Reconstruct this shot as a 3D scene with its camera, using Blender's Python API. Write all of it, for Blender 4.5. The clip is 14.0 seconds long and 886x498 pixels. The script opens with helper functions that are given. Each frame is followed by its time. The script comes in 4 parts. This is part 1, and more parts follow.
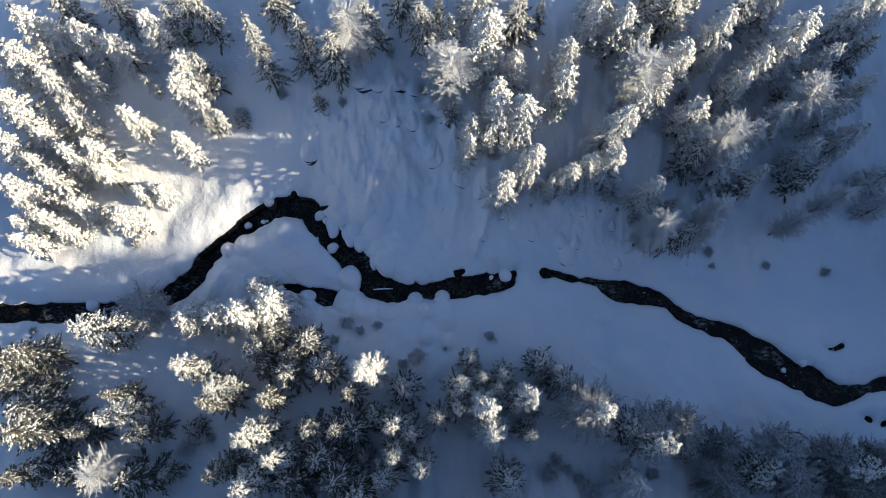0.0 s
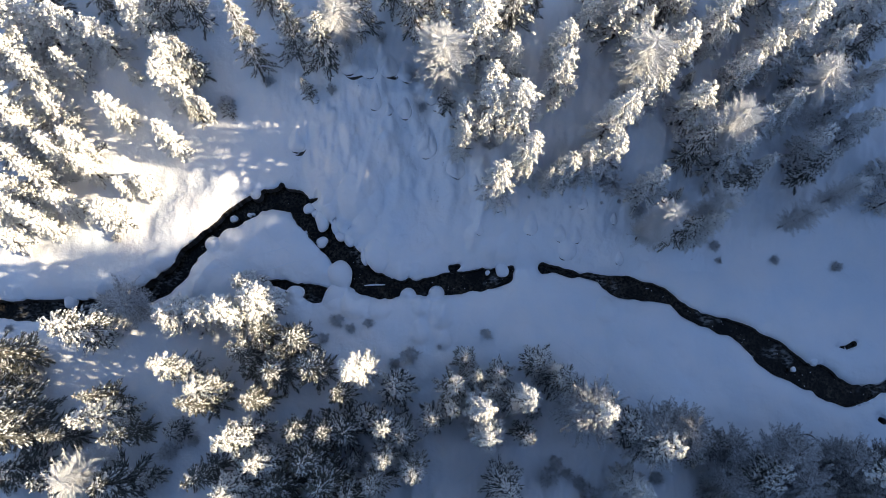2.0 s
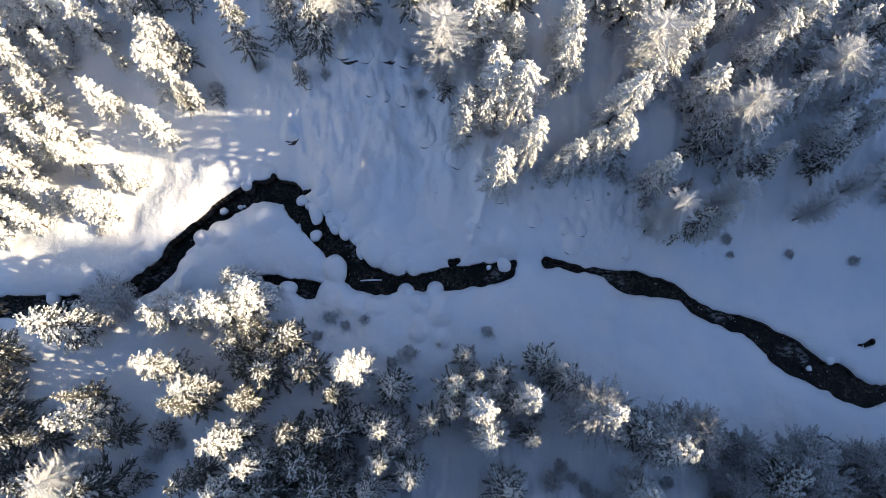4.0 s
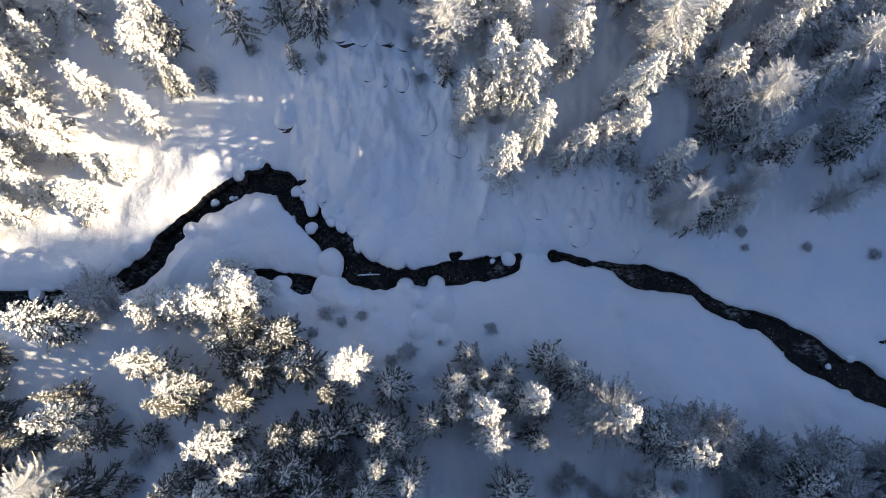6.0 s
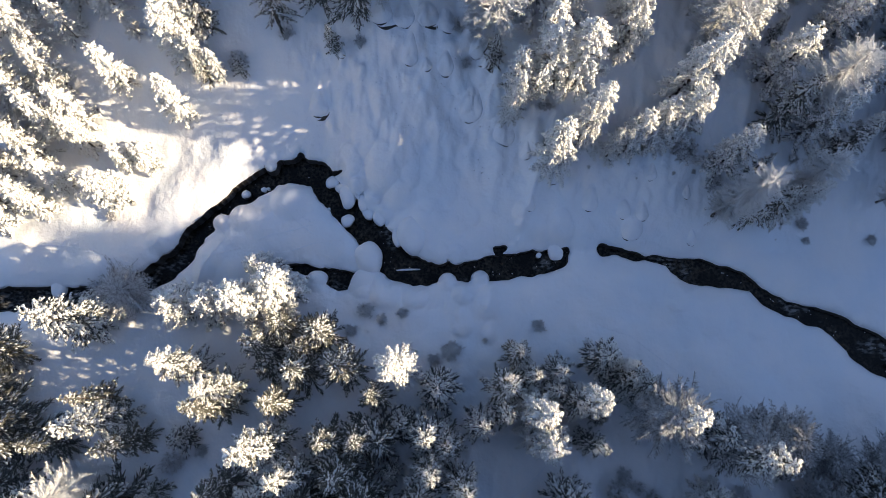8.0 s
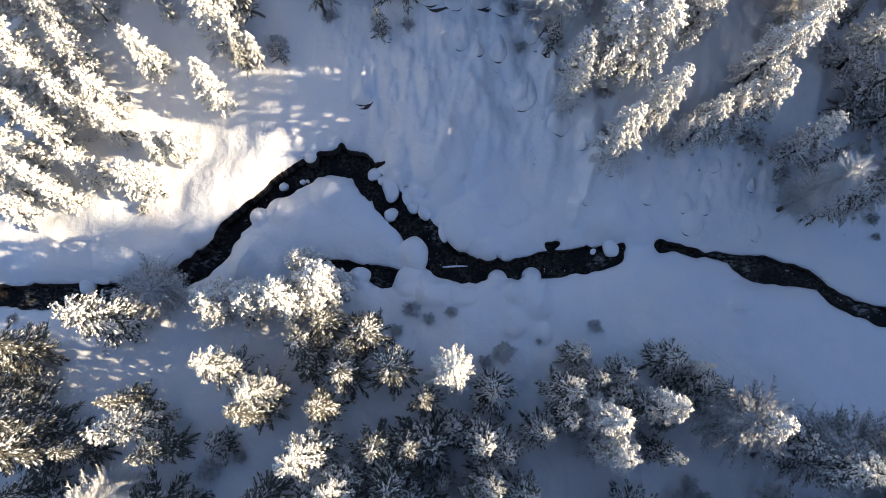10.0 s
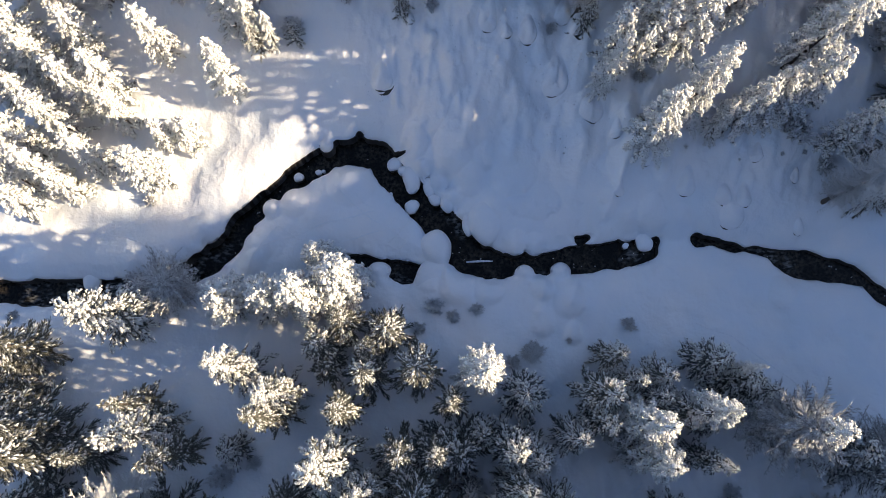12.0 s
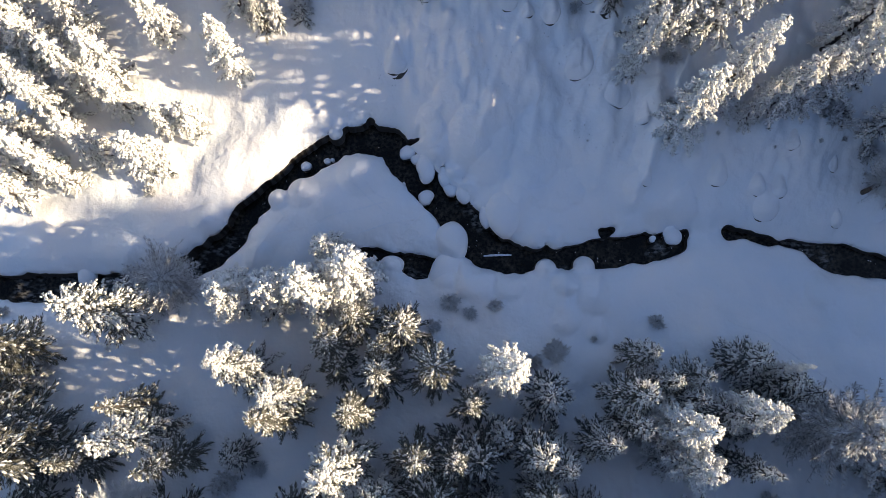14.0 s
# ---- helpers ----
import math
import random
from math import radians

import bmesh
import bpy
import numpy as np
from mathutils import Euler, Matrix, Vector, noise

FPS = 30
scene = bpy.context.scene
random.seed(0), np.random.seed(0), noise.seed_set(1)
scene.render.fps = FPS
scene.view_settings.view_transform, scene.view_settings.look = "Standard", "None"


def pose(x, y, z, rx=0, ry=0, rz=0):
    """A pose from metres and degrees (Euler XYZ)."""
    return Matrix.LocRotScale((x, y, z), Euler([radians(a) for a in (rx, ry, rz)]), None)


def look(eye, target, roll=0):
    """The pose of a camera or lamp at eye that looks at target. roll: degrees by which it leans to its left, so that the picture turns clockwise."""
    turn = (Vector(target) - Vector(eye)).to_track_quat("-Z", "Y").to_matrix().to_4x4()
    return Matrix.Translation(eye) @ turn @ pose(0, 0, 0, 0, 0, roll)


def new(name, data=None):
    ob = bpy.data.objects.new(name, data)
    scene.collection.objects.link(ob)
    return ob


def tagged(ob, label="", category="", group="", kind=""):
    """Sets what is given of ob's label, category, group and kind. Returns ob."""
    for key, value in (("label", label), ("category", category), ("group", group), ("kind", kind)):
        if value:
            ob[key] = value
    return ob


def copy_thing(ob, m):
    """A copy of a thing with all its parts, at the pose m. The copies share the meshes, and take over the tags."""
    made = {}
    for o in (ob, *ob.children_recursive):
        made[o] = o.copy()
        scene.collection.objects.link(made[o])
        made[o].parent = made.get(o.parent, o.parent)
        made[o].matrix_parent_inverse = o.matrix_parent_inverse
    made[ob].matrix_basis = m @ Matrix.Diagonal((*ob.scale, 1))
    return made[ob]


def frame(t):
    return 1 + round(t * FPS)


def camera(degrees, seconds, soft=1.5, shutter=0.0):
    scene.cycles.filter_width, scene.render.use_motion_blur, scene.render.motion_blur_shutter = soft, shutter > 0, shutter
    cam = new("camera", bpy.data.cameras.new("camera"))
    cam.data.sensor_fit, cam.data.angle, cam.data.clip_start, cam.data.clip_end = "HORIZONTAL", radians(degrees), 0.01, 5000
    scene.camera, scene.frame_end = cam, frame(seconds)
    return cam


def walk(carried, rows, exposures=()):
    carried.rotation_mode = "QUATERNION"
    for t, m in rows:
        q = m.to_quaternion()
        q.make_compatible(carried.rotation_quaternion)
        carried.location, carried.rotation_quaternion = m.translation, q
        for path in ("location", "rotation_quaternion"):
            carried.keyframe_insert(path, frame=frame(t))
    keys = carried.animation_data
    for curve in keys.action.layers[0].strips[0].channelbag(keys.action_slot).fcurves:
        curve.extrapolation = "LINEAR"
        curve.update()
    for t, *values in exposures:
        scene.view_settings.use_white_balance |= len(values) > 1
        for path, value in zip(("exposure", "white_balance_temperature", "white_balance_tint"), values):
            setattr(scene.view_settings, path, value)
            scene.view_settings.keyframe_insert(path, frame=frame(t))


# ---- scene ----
cam = camera(62.4, 14.0, soft=0.35)
METRES, EYE, TILT, LEAN, TURN = 34.0, 94.0, -79.0, 0.0, 0.0
ROWS = [
    (0.0, 0.0, 0.0, 0.0, -0.0, -0.0, -0.0),
    (0.5, 0.008, 0.0296, -0.005, 0.03, -0.0, 0.01),
    (1.0, 0.0147, 0.0595, -0.0106, 0.02, 0.01, 0.03),
    (1.5, 0.0186, 0.0898, -0.0158, -0.03, -0.01, 0.05),
    (2.0, 0.0199, 0.1197, -0.0212, -0.03, -0.01, 0.04),
    (2.5, 0.0201, 0.1496, -0.0271, -0.04, -0.02, 0.04),
    (3.0, 0.0208, 0.1791, -0.0329, -0.03, -0.01, 0.05),
    (5.5, 0.0226, 0.325, -0.0618, -0.08, 0.01, 0.04),
    (6.0, 0.0156, 0.3541, -0.0661, -0.09, -0.05, 0.08),
    (6.5, -0.0035, 0.3843, -0.0694, -0.09, -0.1, 0.09),
    (7.0, -0.0341, 0.4145, -0.0731, -0.08, -0.14, 0.13),
    (7.5, -0.0748, 0.4446, -0.0765, -0.04, -0.2, 0.14),
    (8.0, -0.121, 0.4753, -0.0801, -0.02, -0.2, 0.12),
    (8.5, -0.1655, 0.5059, -0.0838, -0.0, -0.19, 0.1),
    (11.0, -0.3038, 0.6532, -0.1029, 0.18, -0.19, -0.04),
    (11.5, -0.3176, 0.6828, -0.1085, 0.18, -0.17, -0.05),
    (12.0, -0.3305, 0.7124, -0.1138, 0.21, -0.14, -0.07),
    (12.5, -0.3422, 0.7424, -0.1183, 0.21, -0.13, -0.07),
    (13.0, -0.3544, 0.7718, -0.1235, 0.2, -0.11, -0.11),
    (13.5, -0.365, 0.8006, -0.1292, 0.21, -0.08, -0.13),
    (14.0, -0.3757, 0.8299, -0.1352, 0.18, -0.08, -0.14),
]
SKY, SUN = 0.084, 4.8
SUN_HEIGHT, SUN_SIDE = 18.5, -8.0   # degrees above the horizon; degrees from the x axis
EXPOSURE, KELVIN, TINT = 0.98, 5850.0, 14.0
walk(cam, [(t, pose(0, 0, EYE, TILT, LEAN, TURN) @ pose(METRES * x, METRES * y, METRES * z, 90 + pitch, roll, yaw)) for t, x, y, z, yaw, pitch, roll in ROWS],
     exposures=[(0.0, EXPOSURE - 0.05, KELVIN - 60, TINT), (0.5, EXPOSURE + 0.24, KELVIN + 60, TINT), (1.0, EXPOSURE + 0.34, KELVIN + 150, TINT + 1), (3.0, EXPOSURE + 0.46, KELVIN + 400, TINT + 3),
                (8.0, EXPOSURE + 0.45, KELVIN + 520, TINT + 4), (14.0, EXPOSURE + 0.39, KELVIN + 600, TINT + 4)])

# ---- light ----
world = bpy.data.worlds.new("winter_sky")
scene.world = world
world.use_nodes = True
sky = world.node_tree.nodes.new("ShaderNodeTexSky")
sky.sky_type, sky.sun_disc = "NISHITA", False
sky.sun_elevation, sky.sun_rotation = radians(SUN_HEIGHT), radians(90 - SUN_SIDE)
sky.altitude, sky.dust_density = 1500, 0.4
back = world.node_tree.nodes["Background"]
back.inputs["Strength"].default_value = SKY
world.node_tree.links.new(sky.outputs["Color"], back.inputs["Color"])

sun_data = bpy.data.lights.new("sun", "SUN")
sun_data.energy, sun_data.angle, sun_data.color = SUN, radians(0.53), (1.0, 0.84, 0.54)
sun = new("sun", sun_data)
TO_SUN = Vector((math.cos(radians(SUN_SIDE)), math.sin(radians(SUN_SIDE)), math.tan(radians(SUN_HEIGHT))))
sun.matrix_world = look(TO_SUN * 300, (0, 0, 0))


# ---- materials ----
def material(name, roughness=0.7):
    m = bpy.data.materials.new(name)
    m.use_nodes = True
    n, l = m.node_tree.nodes, m.node_tree.links
    b = n["Principled BSDF"]
    b.inputs["Roughness"].default_value = roughness
    return m, n, l, b


def grain(n, l, scale, detail=3.0, coords="Object", stretch=None):
    """A noise texture in real metres."""
    where = n.new("ShaderNodeTexCoord")
    tex = n.new("ShaderNodeTexNoise")
    tex.inputs["Scale"].default_value, tex.inputs["Detail"].default_value = scale, detail
    out = where.outputs[coords]
    if stretch:
        turn = n.new("ShaderNodeMapping")
        turn.inputs["Scale"].default_value = stretch
        l.new(out, turn.inputs["Vector"])
        out = turn.outputs["Vector"]
    l.new(out, tex.inputs["Vector"])
    return tex.outputs["Fac"]


def span(n, l, value, a, b, to_a=0.0, to_b=1.0):
    r = n.new("ShaderNodeMapRange")
    r.inputs["From Min"].default_value, r.inputs["From Max"].default_value = a, b
    r.inputs["To Min"].default_value, r.inputs["To Max"].default_value = to_a, to_b
    l.new(value, r.inputs["Value"])
    return r.outputs["Result"]


def blend(n, l, fac, a, b):
    x = n.new("ShaderNodeMix")
    x.data_type = "RGBA"
    for socket, v in ((x.inputs[0], fac), (x.inputs[6], a), (x.inputs[7], b)):
        if isinstance(v, tuple):
            socket.default_value = (*v, 1)
        elif isinstance(v, float):
            socket.default_value = v
        else:
            l.new(v, socket)
    return x.outputs[2]


def relief(n, l, b, height, strength, distance):
    bump = n.new("ShaderNodeBump")
    bump.inputs["Strength"].default_value, bump.inputs["Distance"].default_value = strength, distance
    l.new(height, bump.inputs["Height"])
    l.new(bump.outputs["Normal"], b.inputs["Normal"])


def upward(n, l, facet=False):
    """How far a surface faces the sky."""
    g = n.new("ShaderNodeNewGeometry")
    s = n.new("ShaderNodeSeparateXYZ")
    l.new(g.outputs["True Normal" if facet else "Normal"], s.inputs[0])
    return s.outputs["Z"]


def math_node(n, l, op, a, b):
    m = n.new("ShaderNodeMath")
    m.operation = op
    for socket, v in ((m.inputs[0], a), (m.inputs[1], b)):
        if isinstance(v, float):
            socket.default_value = v
        else:
            l.new(v, socket)
    return m.outputs[0]


def make_ground_snow():
    m, n, l, b = material("ground_snow", 0.62)
    broad = grain(n, l, 0.22, 4)
    fine = grain(n, l, 2.4, 5)
    runs = grain(n, l, 1.0, 3, stretch=(1.6, 0.35, 1.0))
    white = blend(n, l, span(n, l, math_node(n, l, "ADD", math_node(n, l, "MULTIPLY", broad, 0.5), math_node(n, l, "MULTIPLY", grain(n, l, 0.09, 3), 0.5)), 0.38, 0.62), (0.79, 0.84, 0.89), (0.91, 0.89, 0.885))
    # soil tone on near-vertical faces, also painting the black shade of the undercut bank
    undercut_dark = blend(n, l, fine, (0.015, 0.013, 0.012), (0.06, 0.05, 0.042))
    l.new(blend(n, l, span(n, l, upward(n, l, True), 0.2, 0.3), undercut_dark, white), b.inputs["Base Color"])
    height = math_node(n, l, "ADD", math_node(n, l, "ADD", math_node(n, l, "MULTIPLY", fine, 0.2), math_node(n, l, "MULTIPLY", grain(n, l, 0.8, 3), 0.7)), math_node(n, l, "ADD", broad, math_node(n, l, "MULTIPLY", runs, 0.15)))
    relief(n, l, b, height, 0.6, 0.36)
    return m


def make_tree_snow():
    m, n, l, b = material("tree_snow", 0.6)
    tone = grain(n, l, 6.0, 3)
    snow = blend(n, l, tone, (0.82, 0.82, 0.80), (0.90, 0.89, 0.87))
    l.new(blend(n, l, span(n, l, grain(n, l, 14.0, 3), 0.63, 0.69, 0.0, 0.8), snow, (0.06, 0.06, 0.035)), b.inputs["Base Color"])
    relief(n, l, b, grain(n, l, 14.0, 3), 0.5, 0.06)
    return m


def make_cap_snow():
    m, n, l, b = material("cap_snow", 0.6)
    l.new(blend(n, l, grain(n, l, 1.2, 3), (0.80, 0.83, 0.87), (0.89, 0.89, 0.90)), b.inputs["Base Color"])
    relief(n, l, b, grain(n, l, 3.0, 4), 0.3, 0.12)
    return m


def make_needles():
    m, n, l, b = material("frosted_needles", 0.75)
    tint = n.new("ShaderNodeObjectInfo").outputs["Random"]
    green = blend(n, l, tint, (0.014, 0.017, 0.008), (0.075, 0.066, 0.018))
    green = blend(n, l, grain(n, l, 9.0, 2), green, (0.008, 0.01, 0.006))
    rime = math_node(n, l, "MULTIPLY", span(n, l, upward(n, l), 0.25, 0.9, 0.0, 0.42), span(n, l, grain(n, l, 16.0, 3), 0.44, 0.58))
    l.new(blend(n, l, rime, green, (0.60, 0.60, 0.59)), b.inputs["Base Color"])
    return m


def make_rimed_twigs(name, low, high):
    m, n, l, b = material(name, 0.8)
    bark = blend(n, l, grain(n, l, 5.0, 2), (0.012, 0.01, 0.008), (0.05, 0.038, 0.03))
    rime = span(n, l, math_node(n, l, "ADD", upward(n, l), math_node(n, l, "MULTIPLY", grain(n, l, 4.0, 3), 1.2)), low, high)
    l.new(blend(n, l, rime, bark, (0.70, 0.70, 0.70)), b.inputs["Base Color"])
    return m


def make_bark():
    m, n, l, b = material("bark", 0.85)
    l.new(blend(n, l, grain(n, l, 8.0, 4, stretch=(1, 1, 0.2)), (0.035, 0.027, 0.022), (0.13, 0.10, 0.08)), b.inputs["Base Color"])
    return m


def make_water():
    m, n, l, b = material("brook_water", 0.2)
    flow = grain(n, l, 0.9, 6)
    rough = grain(n, l, 2.6, 6, stretch=(0.6, 1.2, 1.0))
    foam = math_node(n, l, "MULTIPLY", span(n, l, math_node(n, l, "MULTIPLY", span(n, l, grain(n, l, 0.16, 2), 0.48, 0.66), flow), 0.26, 0.46), span(n, l, rough, 0.45, 0.75))
    stones = math_node(n, l, "MULTIPLY", span(n, l, grain(n, l, 3.0, 5), 0.4, 0.7), span(n, l, grain(n, l, 0.5, 3), 0.35, 0.65))
    bed = blend(n, l, stones, (0.004, 0.004, 0.003), (0.075, 0.06, 0.042))
    l.new(blend(n, l, foam, bed, (0.3, 0.3, 0.29)), b.inputs["Base Color"])
    relief(n, l, b, grain(n, l, 5.0, 4), 0.35, 0.05)
    b.inputs["IOR"].default_value = 1.33
    b.inputs["Specular IOR Level"].default_value = 0.35
    return m


def make_rock():
    m, n, l, b = material("wet_rock", 0.45)
    l.new(blend(n, l, grain(n, l, 4.0, 5), (0.012, 0.012, 0.012), (0.07, 0.065, 0.06)), b.inputs["Base Color"])
    relief(n, l, b, grain(n, l, 6.0, 5), 0.6, 0.1)
    return m


# One dark colour for earth in the cracks and crescent shade below slumps.
def make_earth_and_shade():
    m, n, l, b = material("earth_and_shade", 0.9)
    l.new(blend(n, l, grain(n, l, 5.0, 4), (0.02, 0.018, 0.017), (0.09, 0.078, 0.066)), b.inputs["Base Color"])
    return m


EARTH_AND_SHADE = make_earth_and_shade()
GROUND_SNOW, TREE_SNOW, CAP_SNOW = make_ground_snow(), make_tree_snow(), make_cap_snow()
NEEDLES, BARK, WATER, ROCK = make_needles(), make_bark(), make_water(), make_rock()
TWIGS, DARK_TWIGS, SHRUB_TWIGS = make_rimed_twigs("rimed_twigs", 0.54, 1.0), make_rimed_twigs("dark_twigs", 0.9, 1.45), make_rimed_twigs("shrub_twigs", 0.36, 0.95)


# ---- shape of the land ----
def lattice(ix, iy, seed):
    """A repeatable random number in 0..1 for each whole-numbered place."""
    h = np.sin(ix * 127.1 + iy * 311.7 + seed * 74.7) * 43758.5453
    return h - np.floor(h)


def wander(x, y, seed=0):
    """Smooth noise in -1..1 with a grain of one metre."""
    ix, iy = np.floor(x), np.floor(y)
    fx, fy = x - ix, y - iy
    fx, fy = fx * fx * (3 - 2 * fx), fy * fy * (3 - 2 * fy)
    a = lattice(ix, iy, seed) * (1 - fx) + lattice(ix + 1, iy, seed) * fx
    b = lattice(ix, iy + 1, seed) * (1 - fx) + lattice(ix + 1, iy + 1, seed) * fx
    return 2 * (a * (1 - fy) + b * fy) - 1


def smooth01(v):
    v = np.clip(v, 0, 1)
    return v * v * (3 - 2 * v)


def valley(x, y):
    """Height of the land without the brook: a flat floor, a steep slope to the north, a gentle one to the south."""
    foot_n = np.interp(x, [-60, -34, -26, -17, -10, -4, 0, 6, 15, 34, 60], [28, 26, 25, 24.2, 20, 19.3, 17.8, 15.6, 14.2, 14.5, 15])
    steep = np.interp(x, [-60, -34, -20, 0, 15, 34, 60], [0.42, 0.5, 0.62, 0.6, 0.62, 0.5, 0.45])
    foot_s = np.interp(x, [-60, -20, 0, 15, 28, 40, 60], [7, 8, 9.5, 9.5, 6, -1, -6])
    up = np.maximum(y - foot_n, 0)
    up = up * up / (up + 1.5)
    down = np.maximum(foot_s - y, 0)
    down = down * down / (down + 3)
    z = steep * np.minimum(up, 14) + 0.25 * np.maximum(np.minimum(up, 90) - 14, 0)
    # unseen rises added far south and east, which cut off sky light
    side = np.maximum(-13.5 - y, 0)
    side = side * side / (side + 6)
    return z + 0.2 * np.minimum(down, 60) + 0.8 * np.minimum(side, 50) + 0.42 * np.clip(x - 60, 0, 48) * smooth01((y - 5) / 10) + 0.012 * np.clip(x, -80, 80)


# The open water: places along the brook with half its width there.
MAIN_BROOK = [
    (-62, 9.9, 1.2), (-53.0, 10.1, 1.23), (-49.9, 10.0, 1.23), (-46.4, 10.1, 1.23), (-42.8, 10.3, 1.12), (-39.7, 10.5, 1.02), (-36.8, 11.7, 1.13),
    (-34.6, 12.9, 1.3), (-32.9, 14.3, 1.35), (-31.2, 16.8, 1.2), (-29.2, 18.9, 1.15), (-27.4, 20.6, 1.05), (-24.8, 22.4, 1.43), (-22.8, 23.8, 1.38),
    (-20.1, 24.3, 1.49), (-18.0, 23.7, 1.48), (-16.6, 21.9, 1.48), (-15.0, 20.2, 1.57), (-13.5, 18.6, 1.73), (-12.0, 17.3, 1.82), (-10.5, 15.4, 1.86),
    (-9.0, 13.6, 1.85), (-7.0, 12.7, 1.44), (-4.7, 12.7, 1.08), (-1.9, 12.8, 1.13), (0.7, 13.1, 1.39), (2.8, 13.3, 1.44), (5.3, 13.7, 1.39),
    (7.4, 14.0, 1.23), (8.7, 14.4, 0.88), (9.3, 15.0, 0.46)]
BACK_BROOK = [(-22.8, 13.7, 0.2), (-21.9, 13.6, 0.36), (-19.9, 13.3, 0.57), (-17.3, 12.6, 0.77), (-15.2, 11.9, 1.13), (-13.7, 11.7, 1.13)]
EAST_BROOK = [
    (13.1, 15.1, 0.51), (14.8, 14.8, 0.44), (16.6, 14.4, 0.42), (18.8, 14.1, 0.42), (20.2, 13.8, 0.55), (22.0, 12.9, 1.10), (23.8, 12.6, 1.54),
    (25.6, 12.2, 1.24), (27.8, 11.8, 1.02), (29.2, 11.1, 0.66), (30.6, 9.8, 0.65), (32.4, 8.7, 0.73), (34.5, 7.9, 0.94), (36.6, 7.3, 1.09),
    (38.0, 6.4, 1.30), (40.0, 5.0, 1.80), (42.1, 3.4, 1.94), (44.1, 2.1, 1.58), (46.2, 1.5, 1.64), (47.5, 0.3, 1.71), (49.6, -0.4, 1.43),
    (51.4, -0.3, 0.93), (53.2, 0.3, 0.64), (55.4, 0.8, 0.78), (61.2, 1.2, 1.00)]
GAPS = [[(48.6, 5.4, 0.25), (49.8, 5.2, 0.22), (50.9, 5.7, 0.22)], [(52.8, -3.3, 0.3), (53.2, -3.5, 0.35)], [(54.8, -3.9, 0.35), (55.6, -4.0, 0.3)],
        [(1.9, 15.2, 0.42), (2.5, 15.4, 0.4)]]
# Narrow dark slots between the snow pillows of the bank.
GAPS += [[(-17.0, 23.3, 0.4), (-16.0, 23.9, 0.28), (-15.3, 24.2, 0.2)], [(-12.9, 19.9, 0.45), (-12.9, 21.0, 0.3), (-13.5, 22.4, 0.22)], [(-12.2, 20.6, 0.3), (-11.2, 20.4, 0.2)], [(-10.6, 17.4, 0.35), (-10.1, 18.2, 0.2)],
         [(-23.4, 24.6, 0.4), (-23.6, 25.2, 0.3)], [(-20.2, 25.0, 0.45), (-19.9, 25.8, 0.35)], [(-18.2, 24.4, 0.5), (-17.8, 25.0, 0.25)]]
# Rounded snow pillows that belong to the banks: place, radius, height.
PILLOWS = [
    (-23.2, 24.8, 0.69, 0.3), (-7.1, 17.5, 2.3, 0.3), (-4.5, 14.7, 1.14, 0.4), (-2.6, 14.6, 1.03, 0.4), (-3.6, 11.7, 1.0, 0.4),
    (-0.1, 12.0, 1.0, 0.4), (-17.8, 11.9, 1.1, 0.5), (-12.4, 10.6, 2.0, 0.2), (-34.7, 16.1, 1.35, 0.5), (-28.3, 18.3, 0.99, 0.4), (-26.1, 18.9, 1.46, 0.6),
    (-20.6, 20.7, 2.0, 0.7), (-29.5, 14.5, 1.6, 0.4), (-24.0, 18.0, 1.6, 0.4),
    (-13.6, 22.6, 1.2, 0.3), (-11.9, 20.9, 1.0, 0.3), (-10.6, 19.6, 0.9, 0.3), (-5.6, 18.9, 1.6, 0.5), (6.5, 17.2, 1.3, 0.3), (11.0, 16.6, 1.4, 0.3), (-29.8, 12.8, 1.2, 0.4)]
# Slumped snow with a dark crescent, crack and shade, along its lower side: place, radius, height.
SLUMPS = [
    (-7.4, 33.9, 0.95, 0.6), (-5.7, 32.8, 0.55, 0.4), (-3.8, 32.7, 0.85, 0.5), (-1.1, 28.9, 1.3, 0.5), (2.3, 26.3, 1.1, 0.4), (-14.6, 34.6, 0.5, 0.5),
    (-17.4, 30.1, 1.0, 0.6), (4.6, 24.4, 0.6, 0.4), (7.5, 22.0, 0.6, 0.3), (11.5, 19.7, 0.95, 0.4), (15.1, 18.7, 0.8, 0.5), (16.9, 18.5, 0.8, 0.5),
    (16.0, 17.0, 1.2, 0.5), (17.6, 22.2, 0.6, 0.2), (21.5, 20.4, 0.5, 0.2), (22.5, 15.9, 0.6, 0.4), (5.2, 19.4, 0.6, 0.2), (-10.3, 37.6, 1.2, 0.7),
    (-8.0, 37.3, 1.2, 0.8), (-5.6, 37.2, 1.1, 0.7), (-3.6, 36.6, 1.0, 0.7), (-0.6, 34.2, 0.8, 0.7), (0.6, 33.0, 0.8, 0.8), (3.6, 28.4, 0.5, 0.6)]
